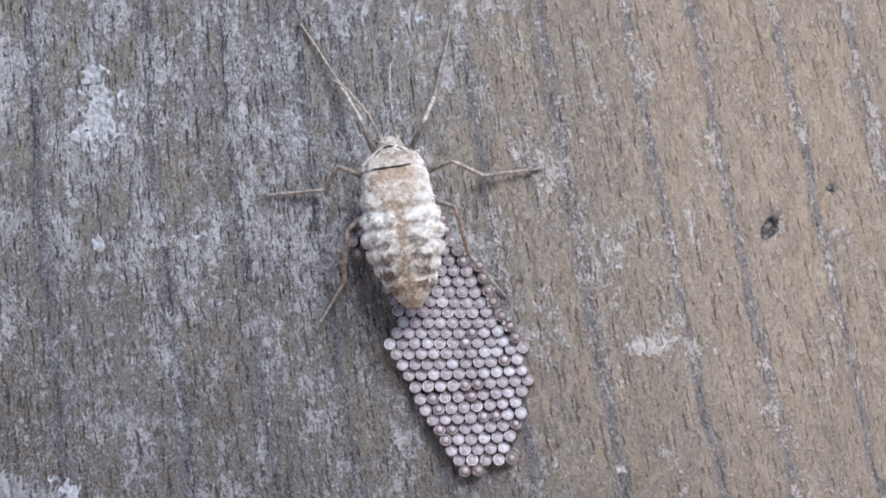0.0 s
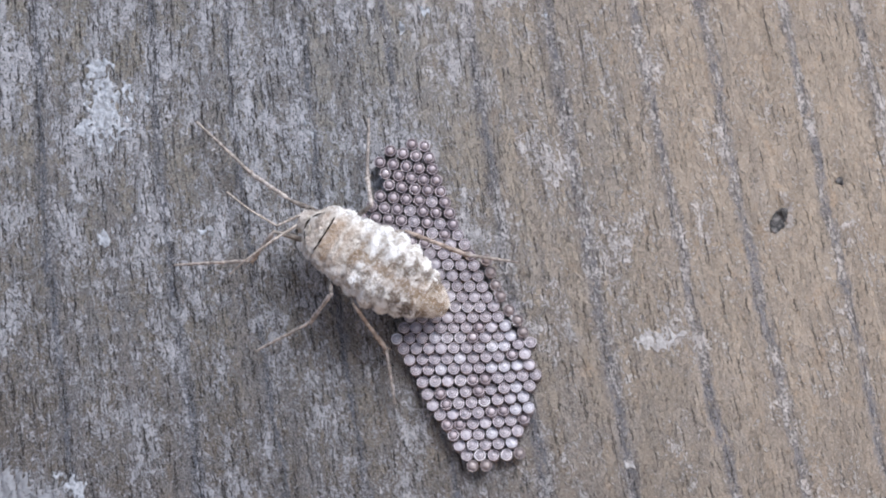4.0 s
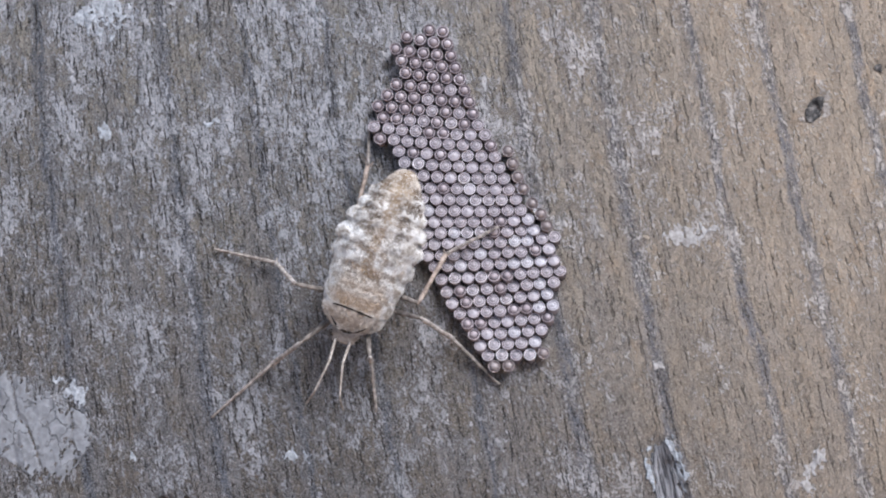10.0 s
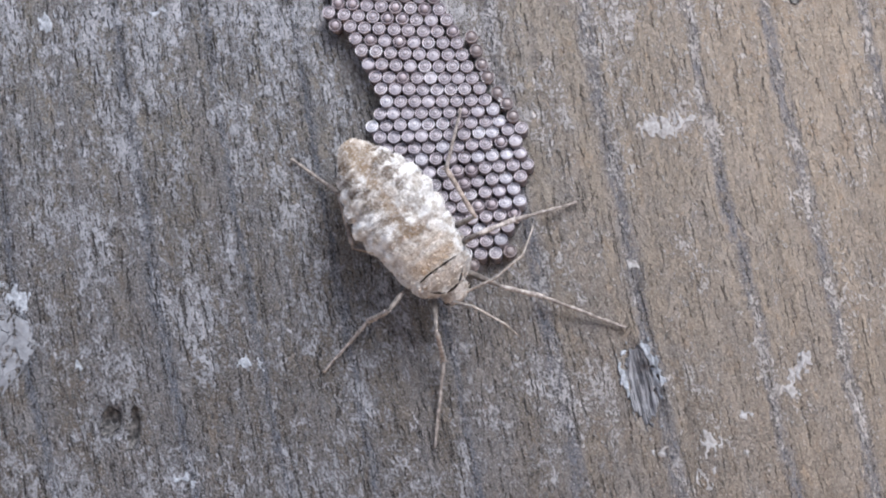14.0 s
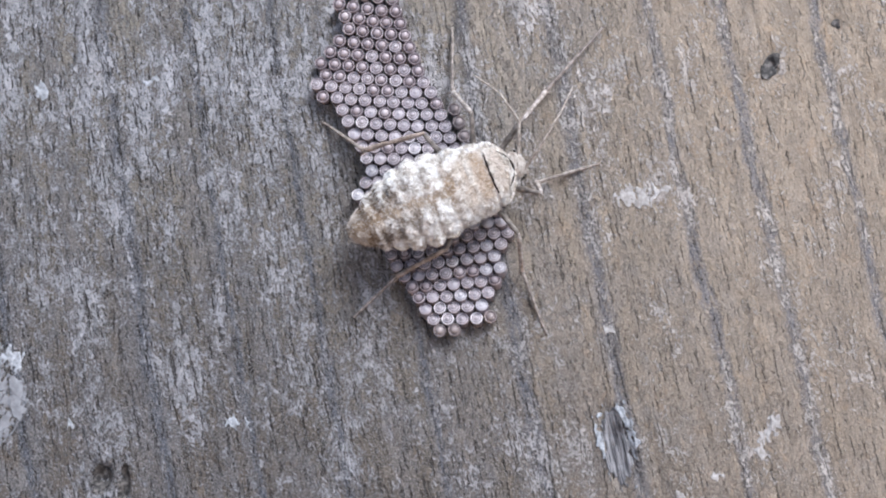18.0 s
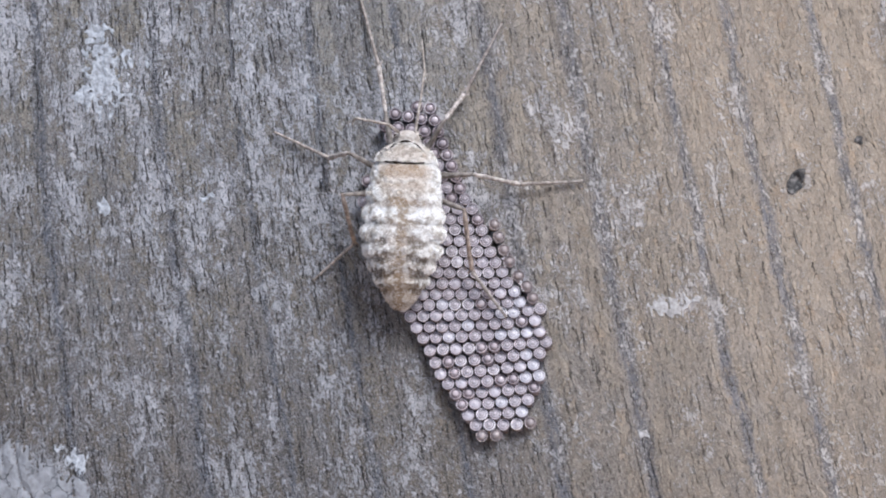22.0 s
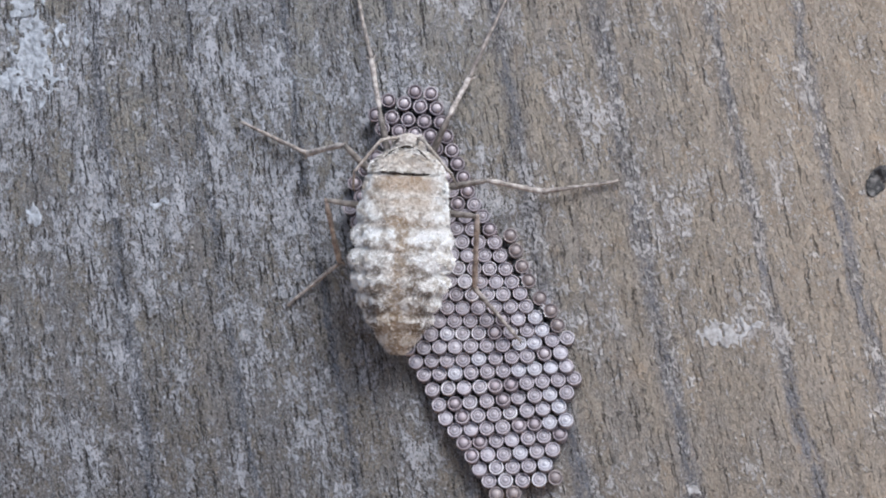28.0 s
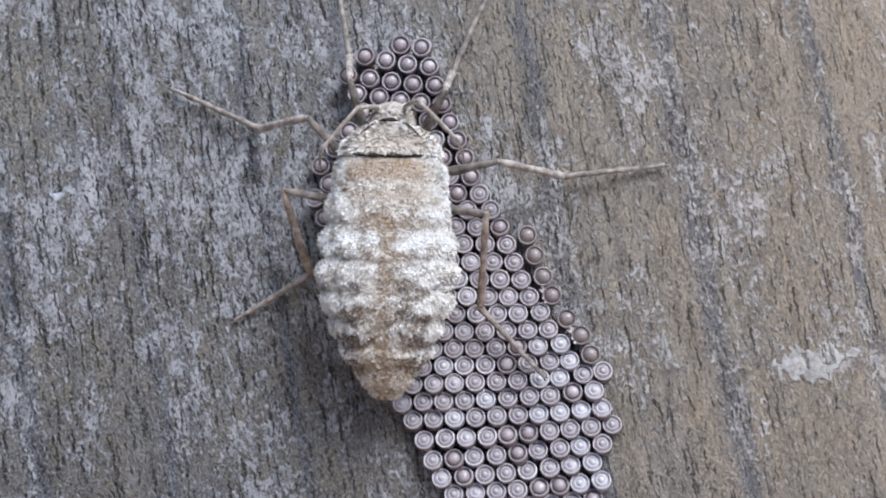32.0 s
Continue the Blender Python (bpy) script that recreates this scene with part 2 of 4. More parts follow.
    base = g.mix(mul(g.step(grit, 0.60, 0.72), add(0.30, mul(side, 0.24))), base, (0.62, 0.59, 0.58))
    base = g.mix(mul(sub(1.0, g.step(grit, 0.29, 0.37)), 0.45), base, (0.05, 0.045, 0.04))
    h = add(mul(fibre, 0.5), add(mul(fleck, 0.2), mul(bloom, 0.12)))
    h = add(h, add(mul(f2, 0.35), mul(pale, 0.30)))
    h = sub(h, add(mul(slit, 0.8), mul(lee_shade, 0.3)))
    g.bump(h, 0.00023, 1.0)
    return g.colour(base)


def plain_material(name, dark, light, scale, rough=0.8, spec=0.3, bump=0.00004, lo=0.3, hi=0.7):
    g = Graph(name, rough, spec)
    x, y, z, v = g.place()
    n = g.noise(v, scale, 5.0, 0.65)
    g.bump(n, bump)
    return g.colour(g.mix(g.step(n, lo, hi), dark, light))


def egg_material(name, dark, light, pale, ringed=False, groove=None):
    """Smooth dull egg shell; each egg its own tint."""
    g = Graph(name, 0.26, 0.6)
    x, y, z, v = g.place()
    r = g.t.nodes.new("ShaderNodeObjectInfo").outputs["Random"]
    n = g.noise(v, 4.0, 4.0, 0.6)
    c = g.mix(g.step(n, 0.3, 0.7), dark, light)
    c = g.mix(g.step(r, 0.72, 1.0), c, pale)
    if ringed:
        # a pale ring round a pale button
        far = g.math("SQRT", g.math("ADD", g.math("MULTIPLY", x, x), g.math("MULTIPLY", y, y)))
        ring = g.math("SUBTRACT", 1.0, g.step(g.math("ABSOLUTE", g.math("SUBTRACT", far, 0.178)), 0.010, 0.030))
        button = g.math("SUBTRACT", 1.0, g.step(far, 0.05, 0.10))
        c = g.mix(g.math("MULTIPLY", g.math("MAXIMUM", ring, button), 0.78), c, pale)
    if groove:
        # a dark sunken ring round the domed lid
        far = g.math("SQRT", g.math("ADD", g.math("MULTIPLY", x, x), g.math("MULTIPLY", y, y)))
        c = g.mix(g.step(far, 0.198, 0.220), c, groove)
    g.bump(n, 0.00003, 0.5)
    return g.colour(c)


FURROWS = (-2.2, -3.3, -4.3, -5.2, -6.0, -6.75)


def moth_material(name, coat):
    """Mealy body scales: white flanks and ring crests, fawn thorax with tawny bands, brown mid-line, dark blotches to the rear, ochre tail."""
    g = Graph(name, 0.9, 0.08)
    mul, add, sub = (lambda a, b: g.math("MULTIPLY", a, b)), (lambda a, b: g.math("ADD", a, b)), (lambda a, b: g.math("SUBTRACT", a, b))
    inv = lambda a: g.math("SUBTRACT", 1.0, a)
    x, y, z, v = g.place()
    n0 = g.noise(v, 0.8, 3.0, 0.6)
    n1 = g.noise(v, 1.9, 5.0, 0.7)
    n2 = g.noise(v, 6.0, 4.0, 0.75)
    ax = g.math("ABSOLUTE", x)
    wx = add(ax, mul(sub(n1, 0.5), 1.0))
    wave = add(y, mul(sub(n1, 0.5), 0.7))
    near = 9.0
    for f in FURROWS:
        near = g.math("MINIMUM", near, g.math("ABSOLUTE", sub(wave, f)))
    c = g.mix(g.step(n1, 0.40, 0.54), (0.56, 0.52, 0.475), (0.90, 0.895, 0.895))
    # brown and grey in the furrows between the rings
    furrow = mul(inv(g.step(near, 0.06, 0.30)), g.step(n0, 0.30, 0.55))
    c = g.mix(mul(furrow, 0.38), c, (0.36, 0.30, 0.25))
    spine = mul(inv(g.step(near, 0.10, 0.42)), inv(g.step(wx, 0.55, 1.0)))
    c = g.mix(mul(spine, 0.36), c, (0.36, 0.245, 0.145))
    # thorax: fawn on the back, tawny bands, white flanks
    front = g.step(wave, -2.5, -1.5)
    c = g.mix(mul(mul(front, inv(g.step(wx, 1.05, 1.70))), sub(0.56, mul(g.step(wave, -0.1, 0.35), 0.22))), c, g.mix(g.step(n1, 0.38, 0.62), (0.46, 0.375, 0.295), (0.66, 0.575, 0.48)))
    for at, wide, much in ((-0.50, 0.38, 0.62), (-1.30, 0.18, 0.30), (-2.25, 0.20, 0.40), (0.50, 0.36, 0.32)):
        band = mul(inv(g.step(g.math("ABSOLUTE", sub(wave, at)), wide * 0.4, wide * 1.3)), inv(g.step(wx, 0.9, 1.7)))
        c = g.mix(mul(band, much), c, (0.40, 0.265, 0.150))
    c = g.mix(mul(g.step(y, 1.1, 1.35), 0.6), c, (0.42, 0.36, 0.32))
    # brown mid-line, dark blotches beside it growing to the rear
    rear = inv(g.step(wave, -5.6, -2.9))
    c = g.mix(mul(mul(rear, inv(g.step(wx, 1.0, 1.9))), 0.20), c, (0.42, 0.355, 0.29))
    mid = mul(inv(g.step(wx, 0.10, 0.34)), inv(g.step(wave, -2.0, -1.4)))
    c = g.mix(mul(mid, 0.66), c, (0.30, 0.205, 0.120))
    blot = add(g.math("POWER", g.math("DIVIDE", sub(ax, 0.95), 0.62), 2.0), g.math("POWER", g.math("DIVIDE", near, 0.42), 2.0))
    blot = inv(g.step(add(blot, mul(sub(n1, 0.47), 5.0)), 0.35, 1.15))
    c = g.mix(mul(mul(blot, add(0.30, mul(rear, 0.70))), 0.90), c, (0.125, 0.095, 0.075))
    murk = mul(mul(rear, g.step(g.noise(v, 1.3, 4.0, 0.65, 0.5), 0.46, 0.60)), inv(g.step(wx, 1.1, 1.9)))
    c = g.mix(mul(murk, 0.60), c, (0.27, 0.21, 0.16))
    tail = mul(inv(g.step(wave, -6.6, -5.7)), inv(g.step(wx, 0.7, 1.35)))
    c = g.mix(mul(tail, 0.42), c, g.mix(g.step(n1, 0.40, 0.60), (0.30, 0.190, 0.095), (0.50, 0.38, 0.25)))
    # mealy grain over all of it
    c = g.mix(mul(mul(g.step(n2, 0.50, 0.64), inv(mul(front, 0.6))), 0.50), c, (0.92, 0.92, 0.925))
    c = g.mix(mul(inv(g.step(n2, 0.34, 0.46)), 0.32), c, (0.26, 0.21, 0.17))
    if coat:
        isl = g.t.nodes.new("ShaderNodeNewGeometry").outputs["Random Per Island"]
        c = g.mix(mul(g.step(isl, 0.50, 1.0), 0.30), c, (0.95, 0.93, 0.90))
        c = g.mix(mul(inv(g.step(isl, 0.0, 0.15)), 0.35), c, (0.28, 0.23, 0.185))
    else:
        g.bump(n2, 0.00025)
    return g.colour(c)


def cracked_material(name, dark, light):
    """A chalky crust split by fine branching cracks."""
    g = Graph(name, 0.9, 0.1)
    x, y, z, v = g.place()
    n = g.noise(v, 1.6, 5.0, 0.65)
    c = g.mix(g.step(n, 0.3, 0.7), dark, light)
    warp = g.t.nodes.new("ShaderNodeVectorMath")
    warp.operation = "MULTIPLY_ADD"
    g.link(g.vec(n, g.noise(v, 2.3, 3.0, 0.6), 0.0), warp.inputs[0])
    warp.inputs[1].default_value = (1.2, 1.2, 0.0)
    g.link(v, warp.inputs[2])
    cell = g.node("ShaderNodeTexVoronoi", Scale=0.9)
    cell.voronoi_dimensions, cell.feature = "2D", "DISTANCE_TO_EDGE"
    g.link(warp.outputs[0], cell.inputs["Vector"])
    crack = g.math("MULTIPLY", g.math("SUBTRACT", 1.0, g.step(cell.outputs["Distance"], 0.006, 0.03)), g.step(g.noise(v, 0.7, 2.0), 0.42, 0.56))
    g.bump(g.math("SUBTRACT", n, crack), 0.00012)
    return g.colour(g.mix(g.math("MULTIPLY", crack, 0.8), c, (0.06, 0.06, 0.065)))


def knot_material():
    g = Graph("grey_knot_wood", 0.85, 0.2)
    x, y, z, v = g.place()
    w = g.math("ADD", x, g.math("MULTIPLY", y, 0.2))
    n = g.noise(g.vec(g.math("DIVIDE", w, 0.16), g.math("DIVIDE", y, 1.8)), 1.0, 4.0, 0.65)
    g.bump(n, 0.0002)
    return g.colour(g.mix(g.step(n, 0.38, 0.62), (0.050, 0.051, 0.058), (0.30, 0.30, 0.32)))


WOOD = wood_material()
WOOD_CUT = plain_material("sawn_wood_edge", (0.16, 0.13, 0.10), (0.26, 0.21, 0.16), 0.6)
EARTH = plain_material("bare_earth", (0.06, 0.05, 0.04), (0.14, 0.12, 0.09), 0.02, bump=0.002)
BOUNCE_WALL = plain_material("tan_bounce_wall", (0.44, 0.29, 0.17), (0.54, 0.37, 0.23), 0.02)
SHELL = egg_material("egg_shell", (0.091, 0.074, 0.083), (0.151, 0.127, 0.141), (0.217, 0.194, 0.217))
RIM = egg_material("egg_rim", (0.362, 0.324, 0.352), (0.489, 0.448, 0.485), (0.663, 0.645, 0.677))
CAP = egg_material("egg_cap", (0.219, 0.192, 0.207), (0.303, 0.273, 0.294), (0.464, 0.438, 0.475), True)
SHELL_D = egg_material("dark_egg_shell", (0.112, 0.088, 0.096), (0.171, 0.139, 0.152), (0.215, 0.181, 0.197))
RIM_D = egg_material("dark_egg_rim", (0.257, 0.218, 0.236), (0.352, 0.308, 0.333), (0.472, 0.427, 0.457))
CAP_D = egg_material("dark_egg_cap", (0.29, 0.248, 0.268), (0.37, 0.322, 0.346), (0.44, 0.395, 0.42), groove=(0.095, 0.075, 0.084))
SHELL_P = egg_material("pale_egg_shell", (0.165, 0.132, 0.163), (0.235, 0.217, 0.237), (0.321, 0.305, 0.334))
RIM_P = egg_material("pale_egg_rim", (0.428, 0.411, 0.450), (0.537, 0.524, 0.572), (0.657, 0.649, 0.670))
CAP_P = egg_material("pale_egg_cap", (0.320, 0.305, 0.331), (0.446, 0.434, 0.471), (0.615, 0.601, 0.644), True)
SHELL_B = egg_material("old_egg_shell", (0.124, 0.100, 0.100), (0.191, 0.138, 0.158), (0.230, 0.194, 0.194))
RIM_B = egg_material("old_egg_rim", (0.207, 0.174, 0.174), (0.288, 0.250, 0.250), (0.347, 0.306, 0.306))
MOTH = moth_material("moth_skin", False)
SCALE = moth_material("moth_scale", True)
DARK = plain_material("dark_chitin", (0.014, 0.012, 0.010), (0.05, 0.04, 0.033), 3.0, 0.7, 0.1)
THIGH_SKIN = plain_material("thigh_scale", (0.070, 0.060, 0.053), (0.27, 0.24, 0.22), 2.5, 0.7)
LEG = plain_material("leg_scale", (0.20, 0.172, 0.158), (0.50, 0.455, 0.43), 3.5)
FOOT = plain_material("foot_scale", (0.13, 0.110, 0.100), (0.38, 0.34, 0.315), 3.0)
LEG_B = plain_material("rear_leg_scale", (0.17, 0.128, 0.104), (0.42, 0.350, 0.305), 3.2)
FEELER = plain_material("feeler_scale", (0.20, 0.172, 0.15), (0.46, 0.415, 0.38), 4.0)
CRUST = plain_material("lichen_crust", (0.19, 0.20, 0.215), (0.47, 0.505, 0.56), 3.4, 0.9, 0.1, 0.00008)
CRUST_W = plain_material("lichen_crust_warm", (0.25, 0.235, 0.225), (0.50, 0.49, 0.495), 3.4, 0.9, 0.1, 0.00008)
PITCH = plain_material("dark_pitch", (0.030, 0.029, 0.030), (0.17, 0.16, 0.155), 3.6, 0.7, lo=0.40, hi=0.68)
CRUST_B = cracked_material("cracked_lichen_crust", (0.168, 0.173, 0.190), (0.275, 0.286, 0.312))
KNOT = knot_material()


# ---- the board ----
class Lattice:
    """Smooth value noise on numpy arrays."""
    def __init__(self, seed):
        self.k = np.random.RandomState(seed).rand(64, 64)

    def __call__(self, u, v):
        i, j = np.floor(u).astype(int), np.floor(v).astype(int)
        a, b = u - i, v - j
        a, b = a * a * (3 - 2 * a), b * b * (3 - 2 * b)
        k = lambda p, q: self.k[p % 64, q % 64]
        return (k(i, j) * (1 - a) + k(i + 1, j) * a) * (1 - b) + (k(i, j + 1) * (1 - a) + k(i + 1, j + 1) * a) * b


N1, N2, N3, N4 = (Lattice(s) for s in (3, 5, 7, 9))


def pit(x, y, cx, cy, rx, ry, lean, depth):
    """A soft-edged hollow in the board."""
    c, s = math.cos(radians(lean)), math.sin(radians(lean))
    p, q = (x - cx) * c + (y - cy) * s, (y - cy) * c - (x - cx) * s
    d = np.sqrt((p / rx) ** 2 + (q / ry) ** 2) + 0.5 * (N4(x * 2.1, y * 2.1) - 0.5)
    return -depth * np.clip(1.35 - d, 0, 1) ** 0.7


def board_height(x, y):
    """The weathered face, at most at zero, in millimetres."""
    x, y = np.asarray(x, float), np.asarray(y, float)
    u = x + y * (0.165 + 0.0024 * x - 0.0018 * y * np.clip((12 - x) / 30, 0, 1)) + 0.8 * (N3(x * 0.12, y * 0.05) - 0.5)
    ridge = N1(u / 0.55, y / 9.0) * 0.6 + N2(u / 0.23, y / 3.0) * 0.4
    h = -0.16 * (1 - ridge)
    crack = np.abs(N2(u / 0.8 + 11, y / 6.0) - 0.5)
    h -= 0.10 * np.clip(1 - crack / 0.05, 0, 1) * (N4(u / 1.4, y / 4.0) > 0.5)
    h += pit(x, y, 17.35, 3.45, 0.45, 0.75, -28, 0.22)
    h += pit(x, y, 20.85, 5.7, 0.25, 0.3, 0, 0.22)
    h += pit(x, y, -18.75, -18.6, 0.45, 0.7, -10, 0.7)
    h += pit(x, y, -17.55, -19.0, 0.28, 0.95, -6, 0.6)
    h += pit(x, y, 8.9, -16.8, 0.5, 2.0, 12, 0.40)
    h += pit(x, y, 9.75, -17.1, 0.16, 1.7, 14, 0.25)
    return h


def build_board():
    xs = np.concatenate([np.arange(-72, -33, 3.0), np.arange(-33, 28, 0.125), np.arange(28, 70, 3.0)])
    ys = np.concatenate([np.arange(-250, -27, 9.0), np.arange(-27, 21, 0.30), np.arange(21, 260, 9.0)])
    X, Y = np.meshgrid(xs, ys)
    Z = board_height(X, Y)
    Z[0, :] = Z[-1, :] = Z[:, 0] = Z[:, -1] = -1.6
    verts = np.stack([X, Y, Z], -1).reshape(-1, 3).tolist()
    w, h = len(xs), len(ys)
    faces = [(j * w + i, j * w + i + 1, (j + 1) * w + i + 1, (j + 1) * w + i) for j in range(h - 1) for i in range(w - 1)]
    board = tagged(new("wooden_board"), "weathered grey-brown softwood board with cracked grain and pale flecks", "board", kind="structure")
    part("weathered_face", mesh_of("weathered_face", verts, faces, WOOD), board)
    x0, x1, y0, y1, z0, z1 = xs[0], xs[-1], ys[0], ys[-1], -28.0, -1.6
    vs = [(x, y, z) for z in (z0, z1) for x, y in ((x0, y0), (x1, y0), (x1, y1), (x0, y1))]
    fs = [(3, 2, 1, 0), (4, 5, 6, 7), (0, 1, 5, 4), (1, 2, 6, 5), (2, 3, 7, 6), (3, 0, 4, 7)]
    part("board_core", mesh_of("board_core", vs, fs, WOOD_CUT, False), board)
    me = mesh_of("ground", [(-4e6, -4e6, -28.0), (4e6, -4e6, -28.0), (4e6, 4e6, -28.0), (-4e6, 4e6, -28.0)], [(0, 1, 2, 3)], EARTH, False)
    tagged(new("ground", me), "bare brown earth under the board", "ground", kind="structure")
    # a low boarded wall behind the camera, unseen, added to bounce warm light
    def slab(x0, x1, y0, y1, z0, z1):
        return [(x, y, z) for z in (z0, z1) for x, y in ((x0, y0), (x1, y0), (x1, y1), (x0, y1))]
    wall = tagged(new("bounce_wall_south", mesh_of("bounce_wall_south", slab(-448, 448, -400, -338, -28, 556), fs, BOUNCE_WALL, False)), "low tan boarded wall, unseen, added to bounce warm light", "wall", kind="structure")
    for k in range(5):
        part("bounce_plank", mesh_of("bounce_plank", slab(-450, 450, -340, -320, -27 + 117 * k, 86 + 117 * k), fs, BOUNCE_WALL, False), wall)


build_board()


# ---- lichen, pits and knots on the board ----
def crust(name, cx, cy, rx, ry, lean, cover, seed, material, label, category, thick=0.016, cell=0.07, slope=0.42, hollow=0.0):
    """A ragged flake of crust that follows the board's relief."""
    lat = Lattice(seed)
    c, s = math.cos(radians(lean)), math.sin(radians(lean))
    nx, ny = int(2.6 * rx / cell), int(2.6 * ry / cell)
    gx, gy = np.meshgrid((np.arange(nx + 1) - nx / 2) * cell, (np.arange(ny + 1) - ny / 2) * cell)
    d = np.sqrt((gx / rx) ** 2 + (gy / ry) ** 2)
    n = 0.26 * lat(gx * 1.1 + 9, gy * 0.8 + 9) + 0.32 * lat(gx * 3.1 + 5, gy * 1.7) + 0.42 * lat(gx * 8, gy * 4.2)
    inside = n > (1 - cover) + slope * (d - 0.55)
    if hollow:
        inside &= d > hollow + 0.35 * (lat(gx * 1.3 + 17, gy * 0.9) - 0.5) + 0.25 * np.clip(-gy / ry, 0, 1)
    jx, jy = cell * 0.45 * (lat(gx * 9, gy * 9) - 0.5), cell * 0.45 * (lat(gx * 9 + 31, gy * 9) - 0.5)
    wx, wy = (gx + jx) * c - (gy + jy) * s, (gx + jx) * s + (gy + jy) * c
    top = board_height(wx + cx, wy + cy) + thick * (0.5 + lat(gx * 3.7, gy * 3.7))
    full = inside[:-1, :-1] & inside[1:, :-1] & inside[:-1, 1:]
    def sheet(cells):
        """The flake over these cells, with a skirt that goes down into the wood."""
        keep, verts, faces = {}, [], []
        def at(i, j, low):
            k = (i, j, low)
            if k not in keep:
                keep[k] = len(verts)
                verts.append((wx[j, i], wy[j, i], top[j, i] - (0.25 if low else 0.0)))
            return keep[k]
        for j, i in sorted(cells):
            faces.append((at(i, j, 0), at(i + 1, j, 0), at(i + 1, j + 1, 0), at(i, j + 1, 0)))
            edges = (((i, j), (i + 1, j), i, j - 1), ((i + 1, j), (i + 1, j + 1), i + 1, j), ((i + 1, j + 1), (i, j + 1), i, j + 1), ((i, j + 1), (i, j), i - 1, j))
            for a, b, p, q in edges:
                if not (0 <= p < nx and 0 <= q < ny and full[q, p]):
                    faces.append((at(*b, 0), at(*a, 0), at(*a, 1), at(*b, 1)))
        return verts, faces
    # the pieces that hang together; the largest is the flake itself, the others lie round it
    rest, pieces = set(zip(*(k.tolist() for k in np.nonzero(full)))), []
    while rest:
        todo = [rest.pop()]
        piece = set(todo)
        while todo:
            j, i = todo.pop()
            for k in [(j + p, i + q) for p in (-1, 0, 1) for q in (-1, 0, 1)]:
                if k in rest:
                    rest.remove(k)
                    piece.add(k)
                    todo.append(k)
        pieces.append(piece)
    pieces.sort(key=lambda p: (-len(p), min(p)))
    ob = new(name, mesh_of(name, *sheet(pieces[0]), material))
    ob.location = (cx * MM, cy * MM, 0)
    small = set()
    for piece in pieces[1:]:
        if len(piece) >= 30:
            part("flake", mesh_of("flake", *sheet(piece), material), ob)
        else:
            small |= piece
    if small:
        part("crumbs", mesh_of("crumbs", *sheet(small), material), ob, "loose crumbs round the patch", "stuff")
    return tagged(ob, label, category, "marks on the board")


PALE = "pale blue-grey crusty lichen patch on the weathered board"
BIG = "large pale blue-grey cracked lichen patch on the board"
WARM = "small off-white crumbly crust on the board"
for cx, cy, rx, ry, lean, cover, seed, warm, words in (
        (-22.7, 12.6, 0.9, 0.9, 8, 0.50, 21, 0, PALE), (-22.05, 10.0, 1.35, 1.9, 8, 0.70, 35, 0, BIG), (-23.3, 9.0, 1.3, 0.45, 8, 0.52, 36, 0, PALE),
        (-19.7, 10.9, 0.9, 0.8, 10, 0.40, 37, 0, PALE), (-26.7, -13.7, 3.0, 1.7, -32, 0.86, 22, 2, BIG), (-24.0, -12.0, 1.5, 0.8, -20, 0.52, 38, 0, PALE),
        (-20.5, -15.6, 0.6, 0.6, 8, 0.46, 39, 0, PALE), (-11.4, -15.4, 1.1, 0.9, 10, 0.40, 40, 0, PALE), (-14.5, -21.5, 0.9, 0.8, 10, 0.44, 41, 0, PALE),
        (10.1, -3.45, 1.5, 0.72, 8, 0.56, 62, 1, WARM), (11.5, -3.15, 1.1, 0.45, 16, 0.46, 61, 1, WARM),
        (12.45, -19.8, 0.8, 0.8, 10, 0.52, 24, 1, WARM), (12.1, -21.7, 0.75, 1.0, 10, 0.50, 43, 1, WARM), (14.2, -18.4, 0.4, 0.4, 10, 0.48, 44, 1, WARM),
        (14.2, -20.3, 0.35, 0.4, 10, 0.48, 45, 1, WARM), (16.55, -16.7, 0.5, 1.1, 8, 0.45, 46, 1, WARM), (17.3, -15.4, 0.50, 1.9, -24, 0.44, 25, 1, PALE),
        (9.9, -20.3, 0.8, 0.7, 12, 0.40, 26, 1, WARM), (8.5, -10.6, 0.6, 0.6, 12, 0.44, 30, 1, WARM),
        (-4.5, 14.5, 0.5, 0.8, 10, 0.48, 27, 0, PALE), (-3.3, 15.8, 0.45, 0.5, 10, 0.46, 48, 0, PALE), (-22.2, 2.5, 0.9, 0.6, 12, 0.45, 28, 0, PALE),
        (-16.2, 2.9, 1.1, 0.5, 35, 0.36, 29, 0, PALE), (-9.9, 8.8, 0.7, 0.7, 10, 0.42, 49, 0, PALE), (3.8, 15.5, 0.3, 0.9, 12, 0.48, 50, 0, PALE)):
    crust("lichen_patch", cx, cy, rx, ry, lean, cover, seed, (CRUST, CRUST_W, CRUST_B)[warm], words, "lichen", cell=0.05)
crust("pitch_spot", 17.35, 3.45, 0.60, 1.0, -28, 0.85, 31, PITCH, "dark brown pitch-filled pit in the board", "pit", 0.08, 0.05, 1.6)
crust("pitch_spot", 20.85, 5.7, 0.34, 0.38, 0, 0.80, 32, PITCH, "tiny dark pit in the board", "pit", 0.08, 0.05, 1.6)
crust("crack_hole", -18.75, -18.6, 0.62, 0.95, -10, 0.84, 33, PITCH, "dark ragged hole in the board", "hole", 0.08, 0.05, 1.2)
crust("crack_hole", -17.55, -19.0, 0.40, 1.3, -6, 0.84, 54, PITCH, "dark ragged crack in the board", "hole", 0.08, 0.05, 1.2)
